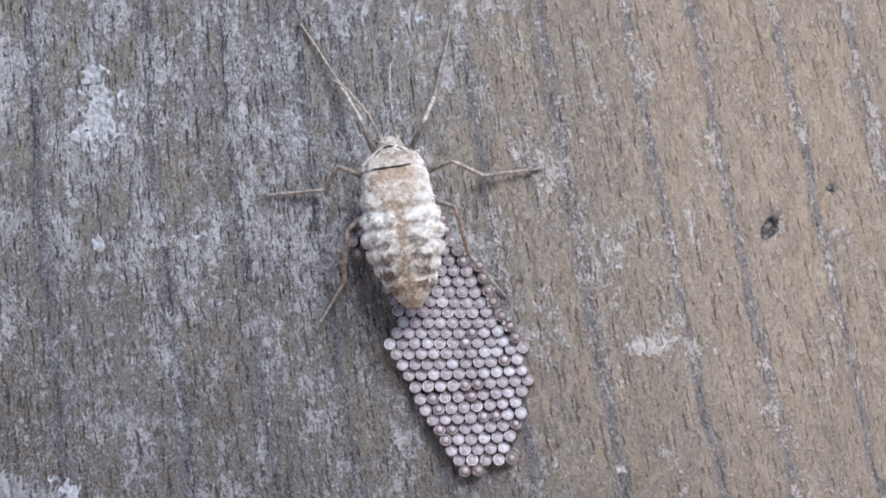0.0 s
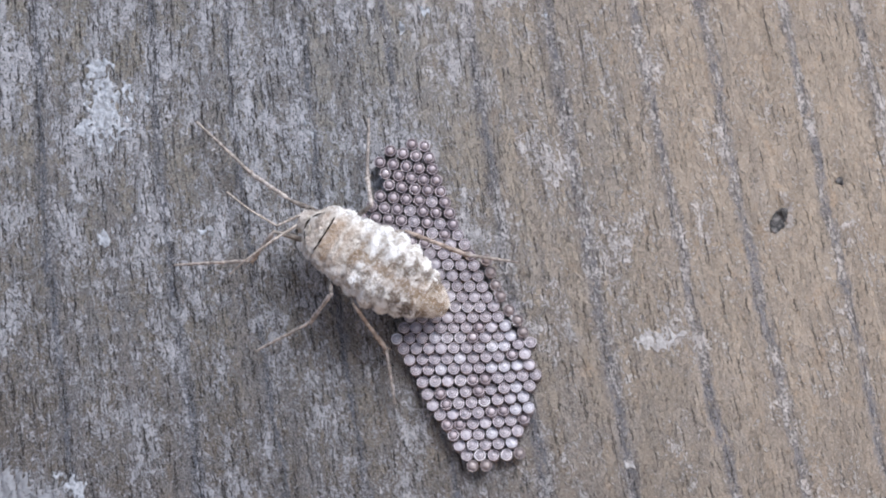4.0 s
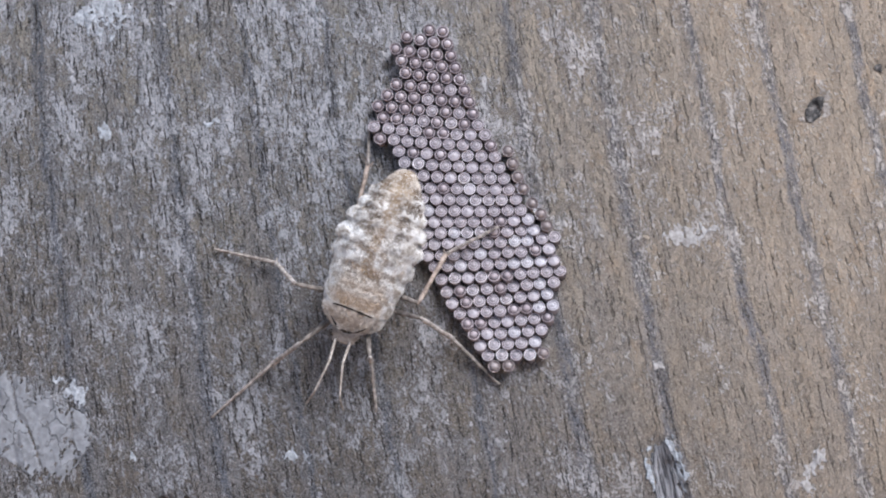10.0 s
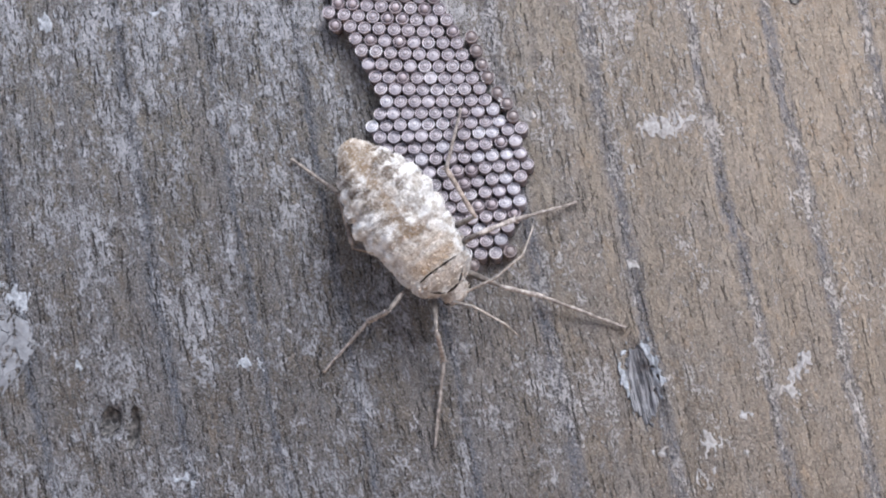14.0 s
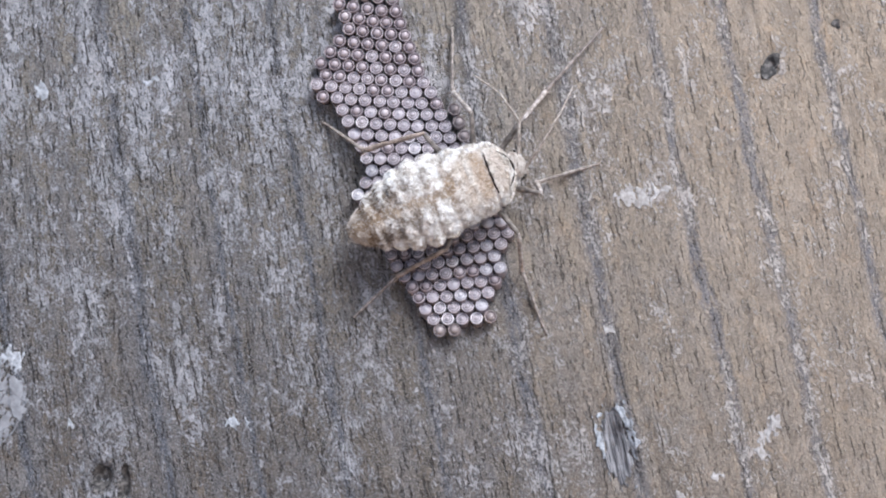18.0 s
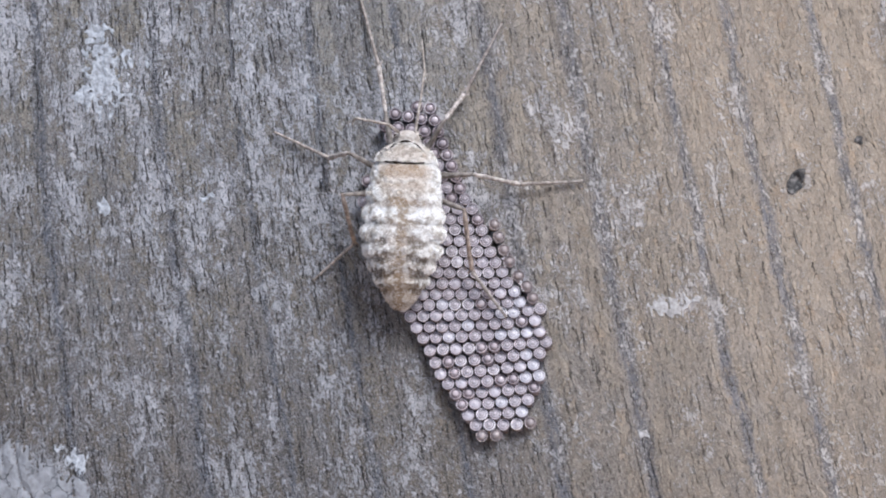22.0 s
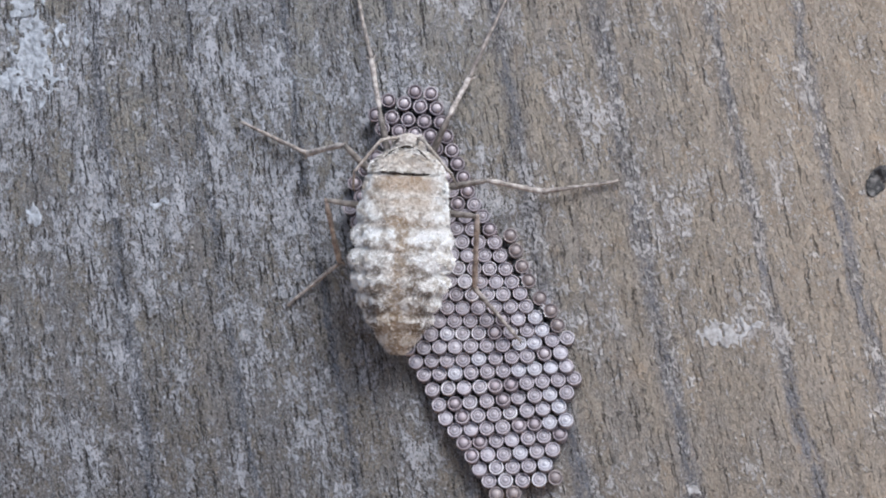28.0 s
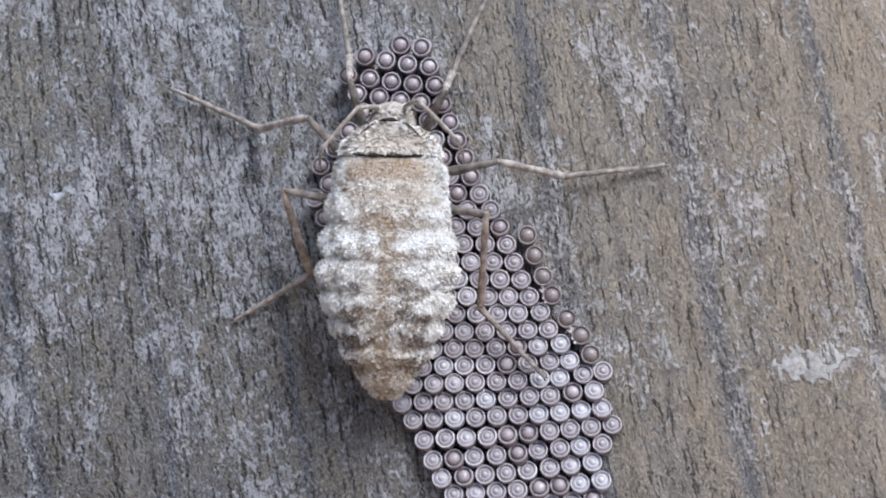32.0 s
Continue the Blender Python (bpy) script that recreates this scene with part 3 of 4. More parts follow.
knot = crust("wood_knot", 8.95, -16.8, 0.98, 2.6, 10, 0.82, 34, KNOT, "sunken grey spindle-shaped knot in the board", "knot", 0.07, 0.06, 1.4)
rim = crust("knot_rim", 8.95, -16.7, 1.28, 3.0, 10, 0.66, 51, CRUST, "pale weathered rim round a knot", "", 0.09, 0.05, 0.8, 0.62)
rim.parent, rim.location = knot, (0, 0.1 * MM, 0)
del rim["group"]


# ---- the egg cluster ----
EGGS_A = [(-3.89, 7.87, -3.17, 7.77, 2), (-5.15, 7.51, -2.92, 7.10, 4), (-5.75, 6.85, -2.71, 6.44, 5), (-5.41, 6.22, -2.46, 5.74, 5), (-5.22, 5.52, -2.21, 5.11, 5), (-5.70, 4.89, -1.97, 4.48, 6), (-6.24, 4.30, -1.75, 3.85, 7), (-6.74, 3.71, -1.51, 3.22, 8), (-6.46, 3.07, -1.26, 2.56, 8), (-6.95, 2.56, -0.84, 2.03, 9), (-6.60, 1.89, -0.59, 1.46, 9), (-5.58, 1.21, -0.31, 0.85, 8), (-5.26, 0.60, -0.09, 0.25, 8), (-4.95, -0.07, 0.15, -0.32, 8), (-4.57, -0.77, 0.43, -0.96, 8), (-4.29, -1.40, 0.78, -1.49, 8)]
EGGS_B = [(-4.00, -2.07, 1.06, -2.06, 8), (-4.36, -2.70, 1.43, -2.60, 9), (-4.77, -3.33, 1.77, -3.17, 10), (-4.36, -3.87, 2.90, -3.55, 11), (-4.05, -4.54, 2.52, -4.15, 10), (-3.67, -5.11, 2.80, -4.69, 10), (-3.26, -5.80, 3.14, -5.32, 10), (-3.01, -6.50, 2.82, -5.98, 9), (-2.67, -7.16, 2.47, -6.60, 8), (-2.29, -7.66, 2.74, -7.20, 8), (-1.85, -8.23, 2.49, -7.86, 7), (-1.54, -8.79, 2.14, -8.54, 6), (-1.20, -9.36, 1.78, -9.20, 5), (-0.73, -9.92, 2.25, -9.83, 5), (-0.45, -10.52, 0.33, -10.52, 2)]
SIDE = [(0.39, 1.17), (0.63, 0.47), (0.91, -0.26), (1.19, -0.93), (1.69, -1.72), (2.16, -2.29), (2.47, -2.95)]
egg_spots = []


def egg_meshes():
    """Shells, rims and caps for the common, the dark, the old and the pale eggs."""
    prof = [(0.233, 0.0), (0.301, 0.18), (0.342, 0.46), (0.345, 0.66), (0.335, 0.78)]
    ring = [(0.336, 0.76), (0.338, 0.825), (0.327, 0.862), (0.309, 0.876), (0.291, 0.866), (0.275, 0.820), (0.264, 0.72)]
    disc = [(0.275, 0.76), (0.255, 0.785), (0.229, 0.795), (0.208, 0.805), (0.194, 0.840), (0.177, 0.862), (0.157, 0.860), (0.142, 0.850), (0.109, 0.872), (0.070, 0.915), (0.035, 0.938), (0.011, 0.944)]
    dome = [(0.275, 0.74), (0.255, 0.770), (0.229, 0.805), (0.205, 0.860), (0.170, 0.915), (0.121, 0.950), (0.063, 0.968), (0.011, 0.972)]
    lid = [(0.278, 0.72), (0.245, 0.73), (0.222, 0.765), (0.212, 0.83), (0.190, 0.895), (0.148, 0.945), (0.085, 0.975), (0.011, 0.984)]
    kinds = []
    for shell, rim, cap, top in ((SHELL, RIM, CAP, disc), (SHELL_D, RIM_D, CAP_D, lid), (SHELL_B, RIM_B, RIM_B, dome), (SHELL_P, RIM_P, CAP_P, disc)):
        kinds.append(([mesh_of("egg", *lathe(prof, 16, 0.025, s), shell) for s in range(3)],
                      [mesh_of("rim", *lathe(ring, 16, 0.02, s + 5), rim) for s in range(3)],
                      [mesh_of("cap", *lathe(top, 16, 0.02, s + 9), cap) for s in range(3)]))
    return kinds


def fray(seed):
    """Ragged strips of shell that stand up from one side of an egg's rim."""
    rnd = random.Random(seed)
    verts, faces = [], []
    for i in range(6):
        a = 0.5 * i + rnd.uniform(-0.15, 0.15)
        c, s, k = math.cos(a), math.sin(a), len(verts)
        out, h = 0.31 + rnd.uniform(0.06, 0.20), 0.84 + rnd.uniform(0.08, 0.26)
        verts += [(0.31 * c - 0.07 * s, 0.31 * s + 0.07 * c, 0.80), (0.31 * c + 0.07 * s, 0.31 * s - 0.07 * c, 0.80),
                  (out * c + 0.02 * s, out * s - 0.02 * c, h), (out * c - 0.02 * s, out * s + 0.02 * c, h - 0.03)]
        verts += [(x * 0.93, y * 0.93, z - 0.01) for x, y, z in verts[k:k + 4]]
        faces += [(k, k + 1, k + 2, k + 3), (k + 7, k + 6, k + 5, k + 4), (k, k + 3, k + 7, k + 4), (k + 1, k + 5, k + 6, k + 2), (k + 3, k + 2, k + 6, k + 7)]
    return verts, faces


def spread(spots, least, rounds=40):
    """Push apart eggs that stand too close."""
    p = np.array(spots)
    for _ in range(rounds):
        d = p[:, None, :] - p[None, :, :]
        l = np.sqrt((d ** 2).sum(-1)) + np.eye(len(p)) * 9
        push = np.clip(least - l, 0, None)[..., None] * d / l[..., None]
        p = p + 0.4 * push.sum(1)
    return p


def pale_share(x, y):
    """The paler eggs lie towards the lower right of the patch."""
    return max(0.05 if y < -1.5 else 0.0, 0.62 * math.exp(-((x - 2.0) / 1.9) ** 2 - ((y + 6.4) / 2.6) ** 2))


def build_eggs():
    rnd = random.Random(4)
    kinds = egg_meshes()
    frays = [mesh_of("frayed_edge", *fray(k), RIM_P, False) for k in (1, 2)]
    cluster = tagged(new("egg_cluster"), "dense patch of purple-grey barrel-shaped insect eggs glued to the board", "eggs")
    cluster.location = (-2.0 * MM, -1.0 * MM, 0)
    spots, sort = [], []
    for x0, y0, x1, y1, n in EGGS_A + EGGS_B:
        for i in range(n):
            f = i / max(n - 1, 1)
            spots.append((x0 + (x1 - x0) * f + rnd.gauss(0, 0.012), y0 + (y1 - y0) * f - 0.05 * math.sin(math.pi * f) + rnd.gauss(0, 0.012)))
            sort.append(1 if rnd.random() < min(max((y0 - 0.5) / 4.0, 0.10), 0.94) else 0)
            if sort[-1] == 0 and rnd.random() < pale_share(*spots[-1]):
                sort[-1] = 3
    spots += SIDE
    sort += [2] * len(SIDE)
    sort[-len(SIDE) - 1] = sort[-len(SIDE) - 2] = sort[-len(SIDE) - 3] = 2
    for (x, y), s in zip(spread(spots, 0.69, 12), sort):
        egg_spots.append((x, y))
        z = float(board_height(x, y)) - 0.02
        shells, rims, caps = kinds[s]
        e = part("egg", rnd.choice(shells), cluster, ("", "dark plum-grey egg", "brown shrivelled egg", "pale lilac-grey egg")[s])
        k = rnd.uniform(0.0, 0.05)
        # the eggs lean a little, more so towards the lower end; their tops keep the pattern
        lean = radians(float(np.interp(y, (-6.0, 1.0, 5.0), (28.0, 15.0, 6.0))) + rnd.gauss(0, 3.0)) * (0.4 if s == 2 else 1.0)
        way = Vector((-0.28, 0.96, 0.0))
        foot = Vector((x + 2.0, y + 1.0, z - k)) - way * (0.88 * math.sin(lean))
        turn = Matrix.Rotation(lean, 4, Vector((0, 0, 1)).cross(way)) @ Matrix.Rotation(rnd.uniform(0, 6.28), 4, "Z")
        e.matrix_basis = Matrix.Translation(foot * MM) @ turn
        part("rim", rnd.choice(rims), e)
        part("cap", rnd.choice(caps), e)
        if s == 2 and y > -3.2 and rnd.random() < 0.5:
            part("frayed_edge", frays[len(egg_spots) % 2], e, "torn pale flap of shell")


build_eggs()


# ---- the moth: head towards +y, its neck line at y = 0 ----
WIDTH = [(1.15, 0.46), (1.0, 0.84), (0.8, 1.18), (0.45, 1.56), (0.0, 1.78), (-0.6, 1.90), (-1.4, 1.98), (-2.3, 2.07), (-3.4, 2.20), (-4.2, 2.16), (-5.2, 1.93), (-6.0, 1.60), (-6.8, 1.18), (-7.4, 0.80), (-7.8, 0.48), (-7.95, 0.28)]
TOP = [(1.15, 3.20), (0.6, 3.56), (0.0, 3.74), (-1.0, 3.90), (-3.4, 4.15), (-5.0, 3.92), (-6.3, 3.35), (-7.3, 2.70), (-7.8, 2.25), (-7.95, 2.02)]
BELLY = [(1.15, 1.5), (0.0, 1.15), (-3.0, 1.08), (-5.5, 1.10), (-7.0, 1.25), (-7.95, 1.6)]


def along(table, y):
    p = sorted(table)
    return float(np.interp(y, [a for a, _ in p], [b for _, b in p]))


LUMPS = Lattice(77)
TUFTS = {}


def tufts(i):
    """The soft knobs round one ring: angle, height and breadth."""
    if i not in TUFTS:
        rnd = random.Random(100 + i)
        TUFTS[i] = [(a + rnd.gauss(0, 0.05), h * rnd.uniform(0.6, 1.4), b) for a, h, b in
                    ((0.10, 1.0, 0.32), (0.62, 0.35, 0.20), (1.12, 0.75, 0.24), (2.02, 0.75, 0.24), (2.52, 0.35, 0.20), (3.04, 1.0, 0.32))]
    return TUFTS[i]


def skin_point(y0, y1, f, a, i, lumpy, dip):
    """A point of the trunk's skin on ring i, at the part f of its length; a is the angle from the right side over the back."""
    y = y0 + (y1 - y0) * f
    arch = math.sin(math.pi * min(max(f, 0.0), 1.0)) ** 0.7
    w, top, low = along(WIDTH, y), along(TOP, y), along(BELLY, y)
    lump = sum(h * math.exp(-((a - p) / b) ** 2) for p, h, b in tufts(i)) if -0.8 < a < 4.0 else 0.0
    n = float(LUMPS(np.array(a * 3.0 + i * 9.3), np.array(f * 2.0 + i * 5.1))) - 0.5
    c, s = math.cos(a), math.sin(a)
    up = max(s, 0.0)
    k = 0.97 * (1 - dip * (1 - arch) * (0.85 + 1.4 * n) * (1 - 0.72 * up)) + lumpy * arch * lump + 0.9 * lumpy * n
    at = Vector((w * c * 1.0, y, top * s * 0.5))
    k += (0.030 + 0.45 * lumpy) * noise.noise(at * 2.1) + 0.022 * noise.noise(at * 6.5)
    shift = 0.24 * (float(LUMPS(np.array(a * 2.9 + 3.0 + i * 7.7), np.array(i * 0.9))) - 0.5) * min(1.0, lumpy * 8)
    return (w * k * math.copysign(abs(c) ** 0.9, c), y - 0.10 * up * arch + shift * up,
            (top + low) / 2 + (top - low) / 2 * k * math.copysign(abs(s) ** 0.85, s))


def ring_mesh(y0, y1, lumpy, i, dip, ny=24, na=128):
    verts, faces = [], []
    for j in range(ny + 1):
        for q in range(na):
            a = 2 * math.pi * q / na
            a = a if a < 1.5 * math.pi else a - 2 * math.pi
            verts.append(skin_point(y0, y1, j / ny, a, i, lumpy, dip))
    for j in range(ny):
        for q in range(na):
            a, c = j * na + q, j * na + (q + 1) % na
            faces.append((a, c, c + na, a + na))
    faces.append(tuple(range(na - 1, -1, -1)))
    faces.append(tuple(range(ny * na, (ny + 1) * na)))
    return verts, faces


def tube(points, radii, n=8, fuzz=0.0, seed=0, hairs=0):
    """A tapered tube through points, with tiny raised scales that lean towards its end."""
    rnd = random.Random(seed)
    verts, faces = [], []
    for j, (p, r) in enumerate(zip(points, radii)):
        q0, q1 = Vector(points[max(j - 1, 0)]), Vector(points[min(j + 1, len(points) - 1)])
        t = (q1 - q0).normalized()
        side = t.cross(Vector((0, 0, 1))).normalized()
        up = side.cross(t)
        for i in range(n):
            a = 2 * math.pi * i / n
            k = r * (1 + fuzz * rnd.uniform(-1, 1))
            verts.append(tuple(Vector(p) + side * (k * math.cos(a)) + up * (k * math.sin(a))))
    for j in range(len(points) - 1):
        for i in range(n):
            a, b = j * n + i, j * n + (i + 1) % n
            faces.append((a, b, b + n, a + n))
    faces.append(tuple(range(n - 1, -1, -1)))
    faces.append(tuple(range((len(points) - 1) * n, len(points) * n)))
    for _ in range(hairs):
        j = rnd.randrange(len(points) - 1)
        f, a = rnd.random(), rnd.uniform(0, 2 * math.pi)
        p, q = Vector(points[j]), Vector(points[j + 1])
        t = (q - p).normalized()
        side = t.cross(Vector((0, 0, 1))).normalized()
        out = side * math.cos(a) + side.cross(t) * math.sin(a)
        o = p.lerp(q, f) + out * (radii[j] * 0.92)
        d = (t + out * rnd.uniform(0.15, 0.7)).normalized() * rnd.uniform(0.08, 0.17)
        w = out.cross(t) * 0.022
        k = len(verts)
        verts += [tuple(o - w), tuple(o + w), tuple(o + d)]
        faces.append((k, k + 1, k + 2))
    return verts, faces


def slivers(surface, count, seed, length, width, lift):
    """Many tiny overlapping scales laid on a skin; each one an island."""
    rnd = random.Random(seed)
    verts, faces = [], []
    for _ in range(count):
        p, back, nrm = surface(rnd)
        side = back.cross(nrm).normalized()
        ang = rnd.gauss(0, 0.8)
        d = (back * math.cos(ang) + side * math.sin(ang))
        d = (d + nrm * rnd.uniform(*lift)).normalized()
        s = d.cross(nrm).normalized()
        l, w = length * rnd.uniform(0.6, 1.4), width * rnd.uniform(0.7, 1.3)
        o = p - nrm * 0.03
        k = len(verts)
        verts += [tuple(o - s * w * 0.5), tuple(o + s * w * 0.5), tuple(o + d * l + s * w * 0.35), tuple(o + d * l * 1.12), tuple(o + d * l - s * w * 0.35)]
        faces += [(k, k + 1, k + 2, k + 3, k + 4)]
    return verts, faces


RINGS = [("pronotum", 1.12, 0.03, 0.015, 0.05), ("mesothorax", -0.03, -1.18, 0.02, 0.045), ("metathorax", -1.12, -2.24, 0.035, 0.055), ("abdomen_ring", -2.16, -3.36, 0.075, 0.11),
         ("abdomen_ring", -3.24, -4.36, 0.085, 0.12), ("abdomen_ring", -4.24, -5.26, 0.085, 0.12), ("abdomen_ring", -5.14, -6.06, 0.085, 0.12),
         ("abdomen_ring", -5.94, -6.82, 0.07, 0.10), ("tail_tip", -6.70, -7.95, 0.03, 0.08)]
HIPS = {"l1": (-0.85, 0.6, 1.75), "l2": (-0.95, -0.55, 1.6), "l3": (-0.95, -1.5, 1.6), "r1": (0.85, 0.6, 1.75), "r2": (0.95, -0.55, 1.6), "r3": (0.95, -1.5, 1.6)}
SHIN = {"1": 3.1, "2": 3.1, "3": 3.6}
TOE = {"1": 4.6, "2": 3.6, "3": 3.2}
FEELER_PIECE = 1.75
THIGH = {"1": 2.4, "2": 2.8, "3": 2.8}


def build_moth():
    moth = tagged(new("moth"), "wingless female moth with furry grey-brown banded body and long thin legs", "moth")
    parts = {"moth": moth}
    said = {"tail_tip": "ochre-brown pointed tail", "pronotum": "grey-cream collar plate with a dark rear seam"}
    for i, (name, y0, y1, lumpy, dip) in enumerate(RINGS):
        part(name, mesh_of(name, *ring_mesh(y0, y1, lumpy, i, dip), MOTH), moth, said.get(name, ""))
    # head with eyes and a dark frilled neck edge
    hv, hf = lathe([(0.12, -0.55), (0.42, -0.46), (0.62, -0.2), (0.66, 0.1), (0.52, 0.38), (0.25, 0.55), (0.06, 0.6)], 20, 0.05, 5)
    hv = [(x * 1.1, 1.30 + z, 2.3 + y * 0.85) for x, y, z in hv]
    head = part("head", mesh_of("head", hv, hf, MOTH), moth)
    for s in (-1, 1):
        ev, ef = lathe([(0.02, -0.24), (0.16, -0.18), (0.24, 0.0), (0.16, 0.18), (0.02, 0.24)], 12)
        part("eye", mesh_of("eye", [(s * 0.58 + x, 1.48 + y, 2.25 + z) for x, y, z in ev], ef, DARK), head, "dark round eye")
    pts = []
    for f in np.linspace(-1, 1, 19):
        x, y = 0.98 * f, 1.15 - 0.52 * f * f
        top, low = along(TOP, y), along(BELLY, y)
        pts.append((x, y, (top + low) / 2 + (top - low) / 2 * (1 - min(abs(x) / along(WIDTH, y), 0.98) ** 2) ** 0.45 + 0.03))
    part("neck_seam", mesh_of("neck_seam", *tube(pts, [0.02] * 2 + [0.045] * 6 + [0.07] * 3 + [0.045] * 6 + [0.02] * 2, 6, 0.5), DARK), moth, "dark frilled seam behind the head")
    pts = []
    for a in np.linspace(0.92, math.pi - 0.92, 21):
        p = Vector(skin_point(*RINGS[1][1:3], 0.06, a, 1, *RINGS[1][3:]))
        pts.append((p.x * 1.0, 0.22 - 0.30 * math.sin(a), p.z + 0.02))
    part("collar_seam", mesh_of("collar_seam", *tube(pts, [0.010] + [0.040] * 19 + [0.010], 6, 0.8), DARK), moth, "dark seam between collar and back")
    # coat of scales
    def skin(rnd):
        while True:
            y = rnd.uniform(-7.9, 1.05)
            if abs(y + 0.04) > 0.10 and rnd.random() < along(WIDTH, y) / 2.4:
                break
        i, (_, y0, y1, lumpy, dip) = next(((i, r) for i, r in enumerate(RINGS) if r[2] <= y <= r[1]), (1, RINGS[1]))
        f, a = (y - y0) / (y1 - y0), rnd.uniform(-0.35, math.pi + 0.35)
        p, q, r = (Vector(skin_point(y0, y1, f + d, a + e, i, lumpy, dip)) for d, e in ((0, 0), (0.04, 0), (0, 0.05)))
        nrm = (r - p).cross(q - p).normalized()
        if nrm.dot(Vector((p.x, 0, p.z - 2.3))) < 0:
            nrm = -nrm
        return p, (q - p).normalized(), nrm
    def crown(rnd):
        a, h = rnd.uniform(0, math.pi), rnd.uniform(-0.05, 0.5)
        r = 0.68 * math.cos(h * 1.6)
        nrm = Vector((math.cos(a), 0.3 + h, math.sin(a))).normalized()
        return Vector((1.1 * r * math.cos(a), 1.30 + h, 2.3 + 0.85 * r * math.sin(a))), Vector((0, -1, 0)), nrm
    part("crest", mesh_of("crest", *slivers(crown, 500, 7, 0.18, 0.05, (0.1, 0.7)), SCALE, False), head, "tuft of grey scales", "stuff")
    def collar(rnd):
        _, y0, y1, lumpy, dip = RINGS[0]
        f, a = rnd.uniform(0.02, 0.98) ** 1.2, rnd.uniform(-0.2, math.pi + 0.2)
        p, q, r = (Vector(skin_point(y0, y1, f + d, a + e, 0, lumpy, dip)) for d, e in ((0, 0), (0.05, 0), (0, 0.05)))
        nrm = (r - p).cross(q - p).normalized()
        if nrm.dot(Vector((p.x, 0, p.z - 2.3))) < 0:
            nrm = -nrm
        return p + nrm * 0.03, (q - p).normalized(), nrm
    part("collar_fringe", mesh_of("collar_fringe", *slivers(collar, 3200, 9, 0.14, 0.05, (0.2, 1.0)), SCALE, False), moth, "rough brown-grey scales on the collar", "stuff")
    part("scale_coat", mesh_of("scale_coat", *slivers(skin, 34000, 6, 0.10, 0.036, (0.15, 1.2)), SCALE, False), moth, "fuzzy coat of pale and brown scales", "stuff")
    # six legs, each a thigh, a shin with a spur and a foot
    for k in HIPS:
        n = k[1]
        L = THIGH[n]
        p = [(0, L * f, 0.10 * math.sin(math.pi * f)) for f in np.linspace(-0.04, 1.02, 9)]
        parts[k + "t"] = part("thigh", mesh_of("thigh", *tube(p, [0.08, 0.13, 0.155, 0.16, 0.155, 0.14, 0.125, 0.115, 0.07], 9, 0.12, 3, 110), THIGH_SKIN), moth, "dark grey-brown upper leg")
        L = SHIN[n]
        p = [(0, L * f, 0.06 * math.sin(math.pi * f)) for f in np.linspace(-0.02, 1.0, 10)]
        v, f = tube(p, [0.085, 0.128, 0.12, 0.11, 0.108, 0.112, 0.118, 0.13, 0.14, 0.10], 9, 0.16, 4, 150)
        for s in (-1, 1):
            sv, sf = tube([(0, L * 0.95, 0), (s * 0.16, L * 0.95 + 0.22, 0.02), (s * 0.24, L * 0.95 + 0.42, 0.0)], [0.05, 0.045, 0.015], 6)
            f += [tuple(i + len(v) for i in q) for q in sf]
            v = v + sv
        parts[k + "s"] = part("shin", mesh_of("shin", v, f, LEG_B if n == "3" else LEG), moth, "pale scaly lower leg with spurs")
        L = TOE[n]
        p = [(0, L * f, 0.05 * math.sin(2 * math.pi * f)) for f in np.linspace(-0.02, 1.0, 16)]
        r = [0.105 - 0.040 * (i / 15) + (0.015 if i % 3 == 0 else 0.0) for i in range(16)]
        foot = part("foot", mesh_of("foot", *tube(p, r, 8, 0.14, 5, 110), FOOT), moth, "thin jointed foot")
        parts[k + "f"] = foot
        for s in (-1, 1):
            cv, cf = tube([(0, L * 0.99, 0), (s * 0.06, L + 0.08, 0.03), (s * 0.07, L + 0.15, -0.03)], [0.03, 0.025, 0.008], 5)
            part("claw", mesh_of("claw", cv, cf, DARK), foot)
    # feelers: thin and jointed, each of three pieces that bend against one another
    for k in ("al", "ar"):
        for j, name in enumerate(("feeler_base", "feeler_middle", "feeler_tip")):
            p = [(0, FEELER_PIECE * f, 0.05 * math.sin(math.pi * f)) for f in np.linspace(-0.02, 1.02, 13)]
            r = [0.084 - 0.046 * ((j + i / 12) / 3) + (0.010 if i % 2 else 0.0) for i in range(13)]
            parts[k + str(j)] = part(name, mesh_of(name, *tube(p, r, 7, 0.1, 8), FEELER), moth, "thin grey-brown jointed feeler" if j == 0 else "")
    return parts


MOTH_PARTS = build_moth()


# ---- how the moth walks: time, neck place and heading, then knee, ankle and toe of each leg, then the feelers' tips ----
STANCES = []


def stance(t, neck, l1, l2, l3, r1, r2, r3, left_feeler, right_feeler):
    """Feelers: a point half-way and the tip, or the tip alone."""
    whips = []
    for s, p in ((-1, left_feeler), (1, right_feeler)):
        if len(p) == 2:
            root = Matrix.Rotation(radians(neck[2]), 2) @ Vector((s * 0.42, 1.66)) + Vector(neck[:2])
            p = (*((root + Vector(p)) / 2), *p)
        whips.append(p)
    STANCES.append((t, neck, l1, l2, l3, r1, r2, r3, *whips))


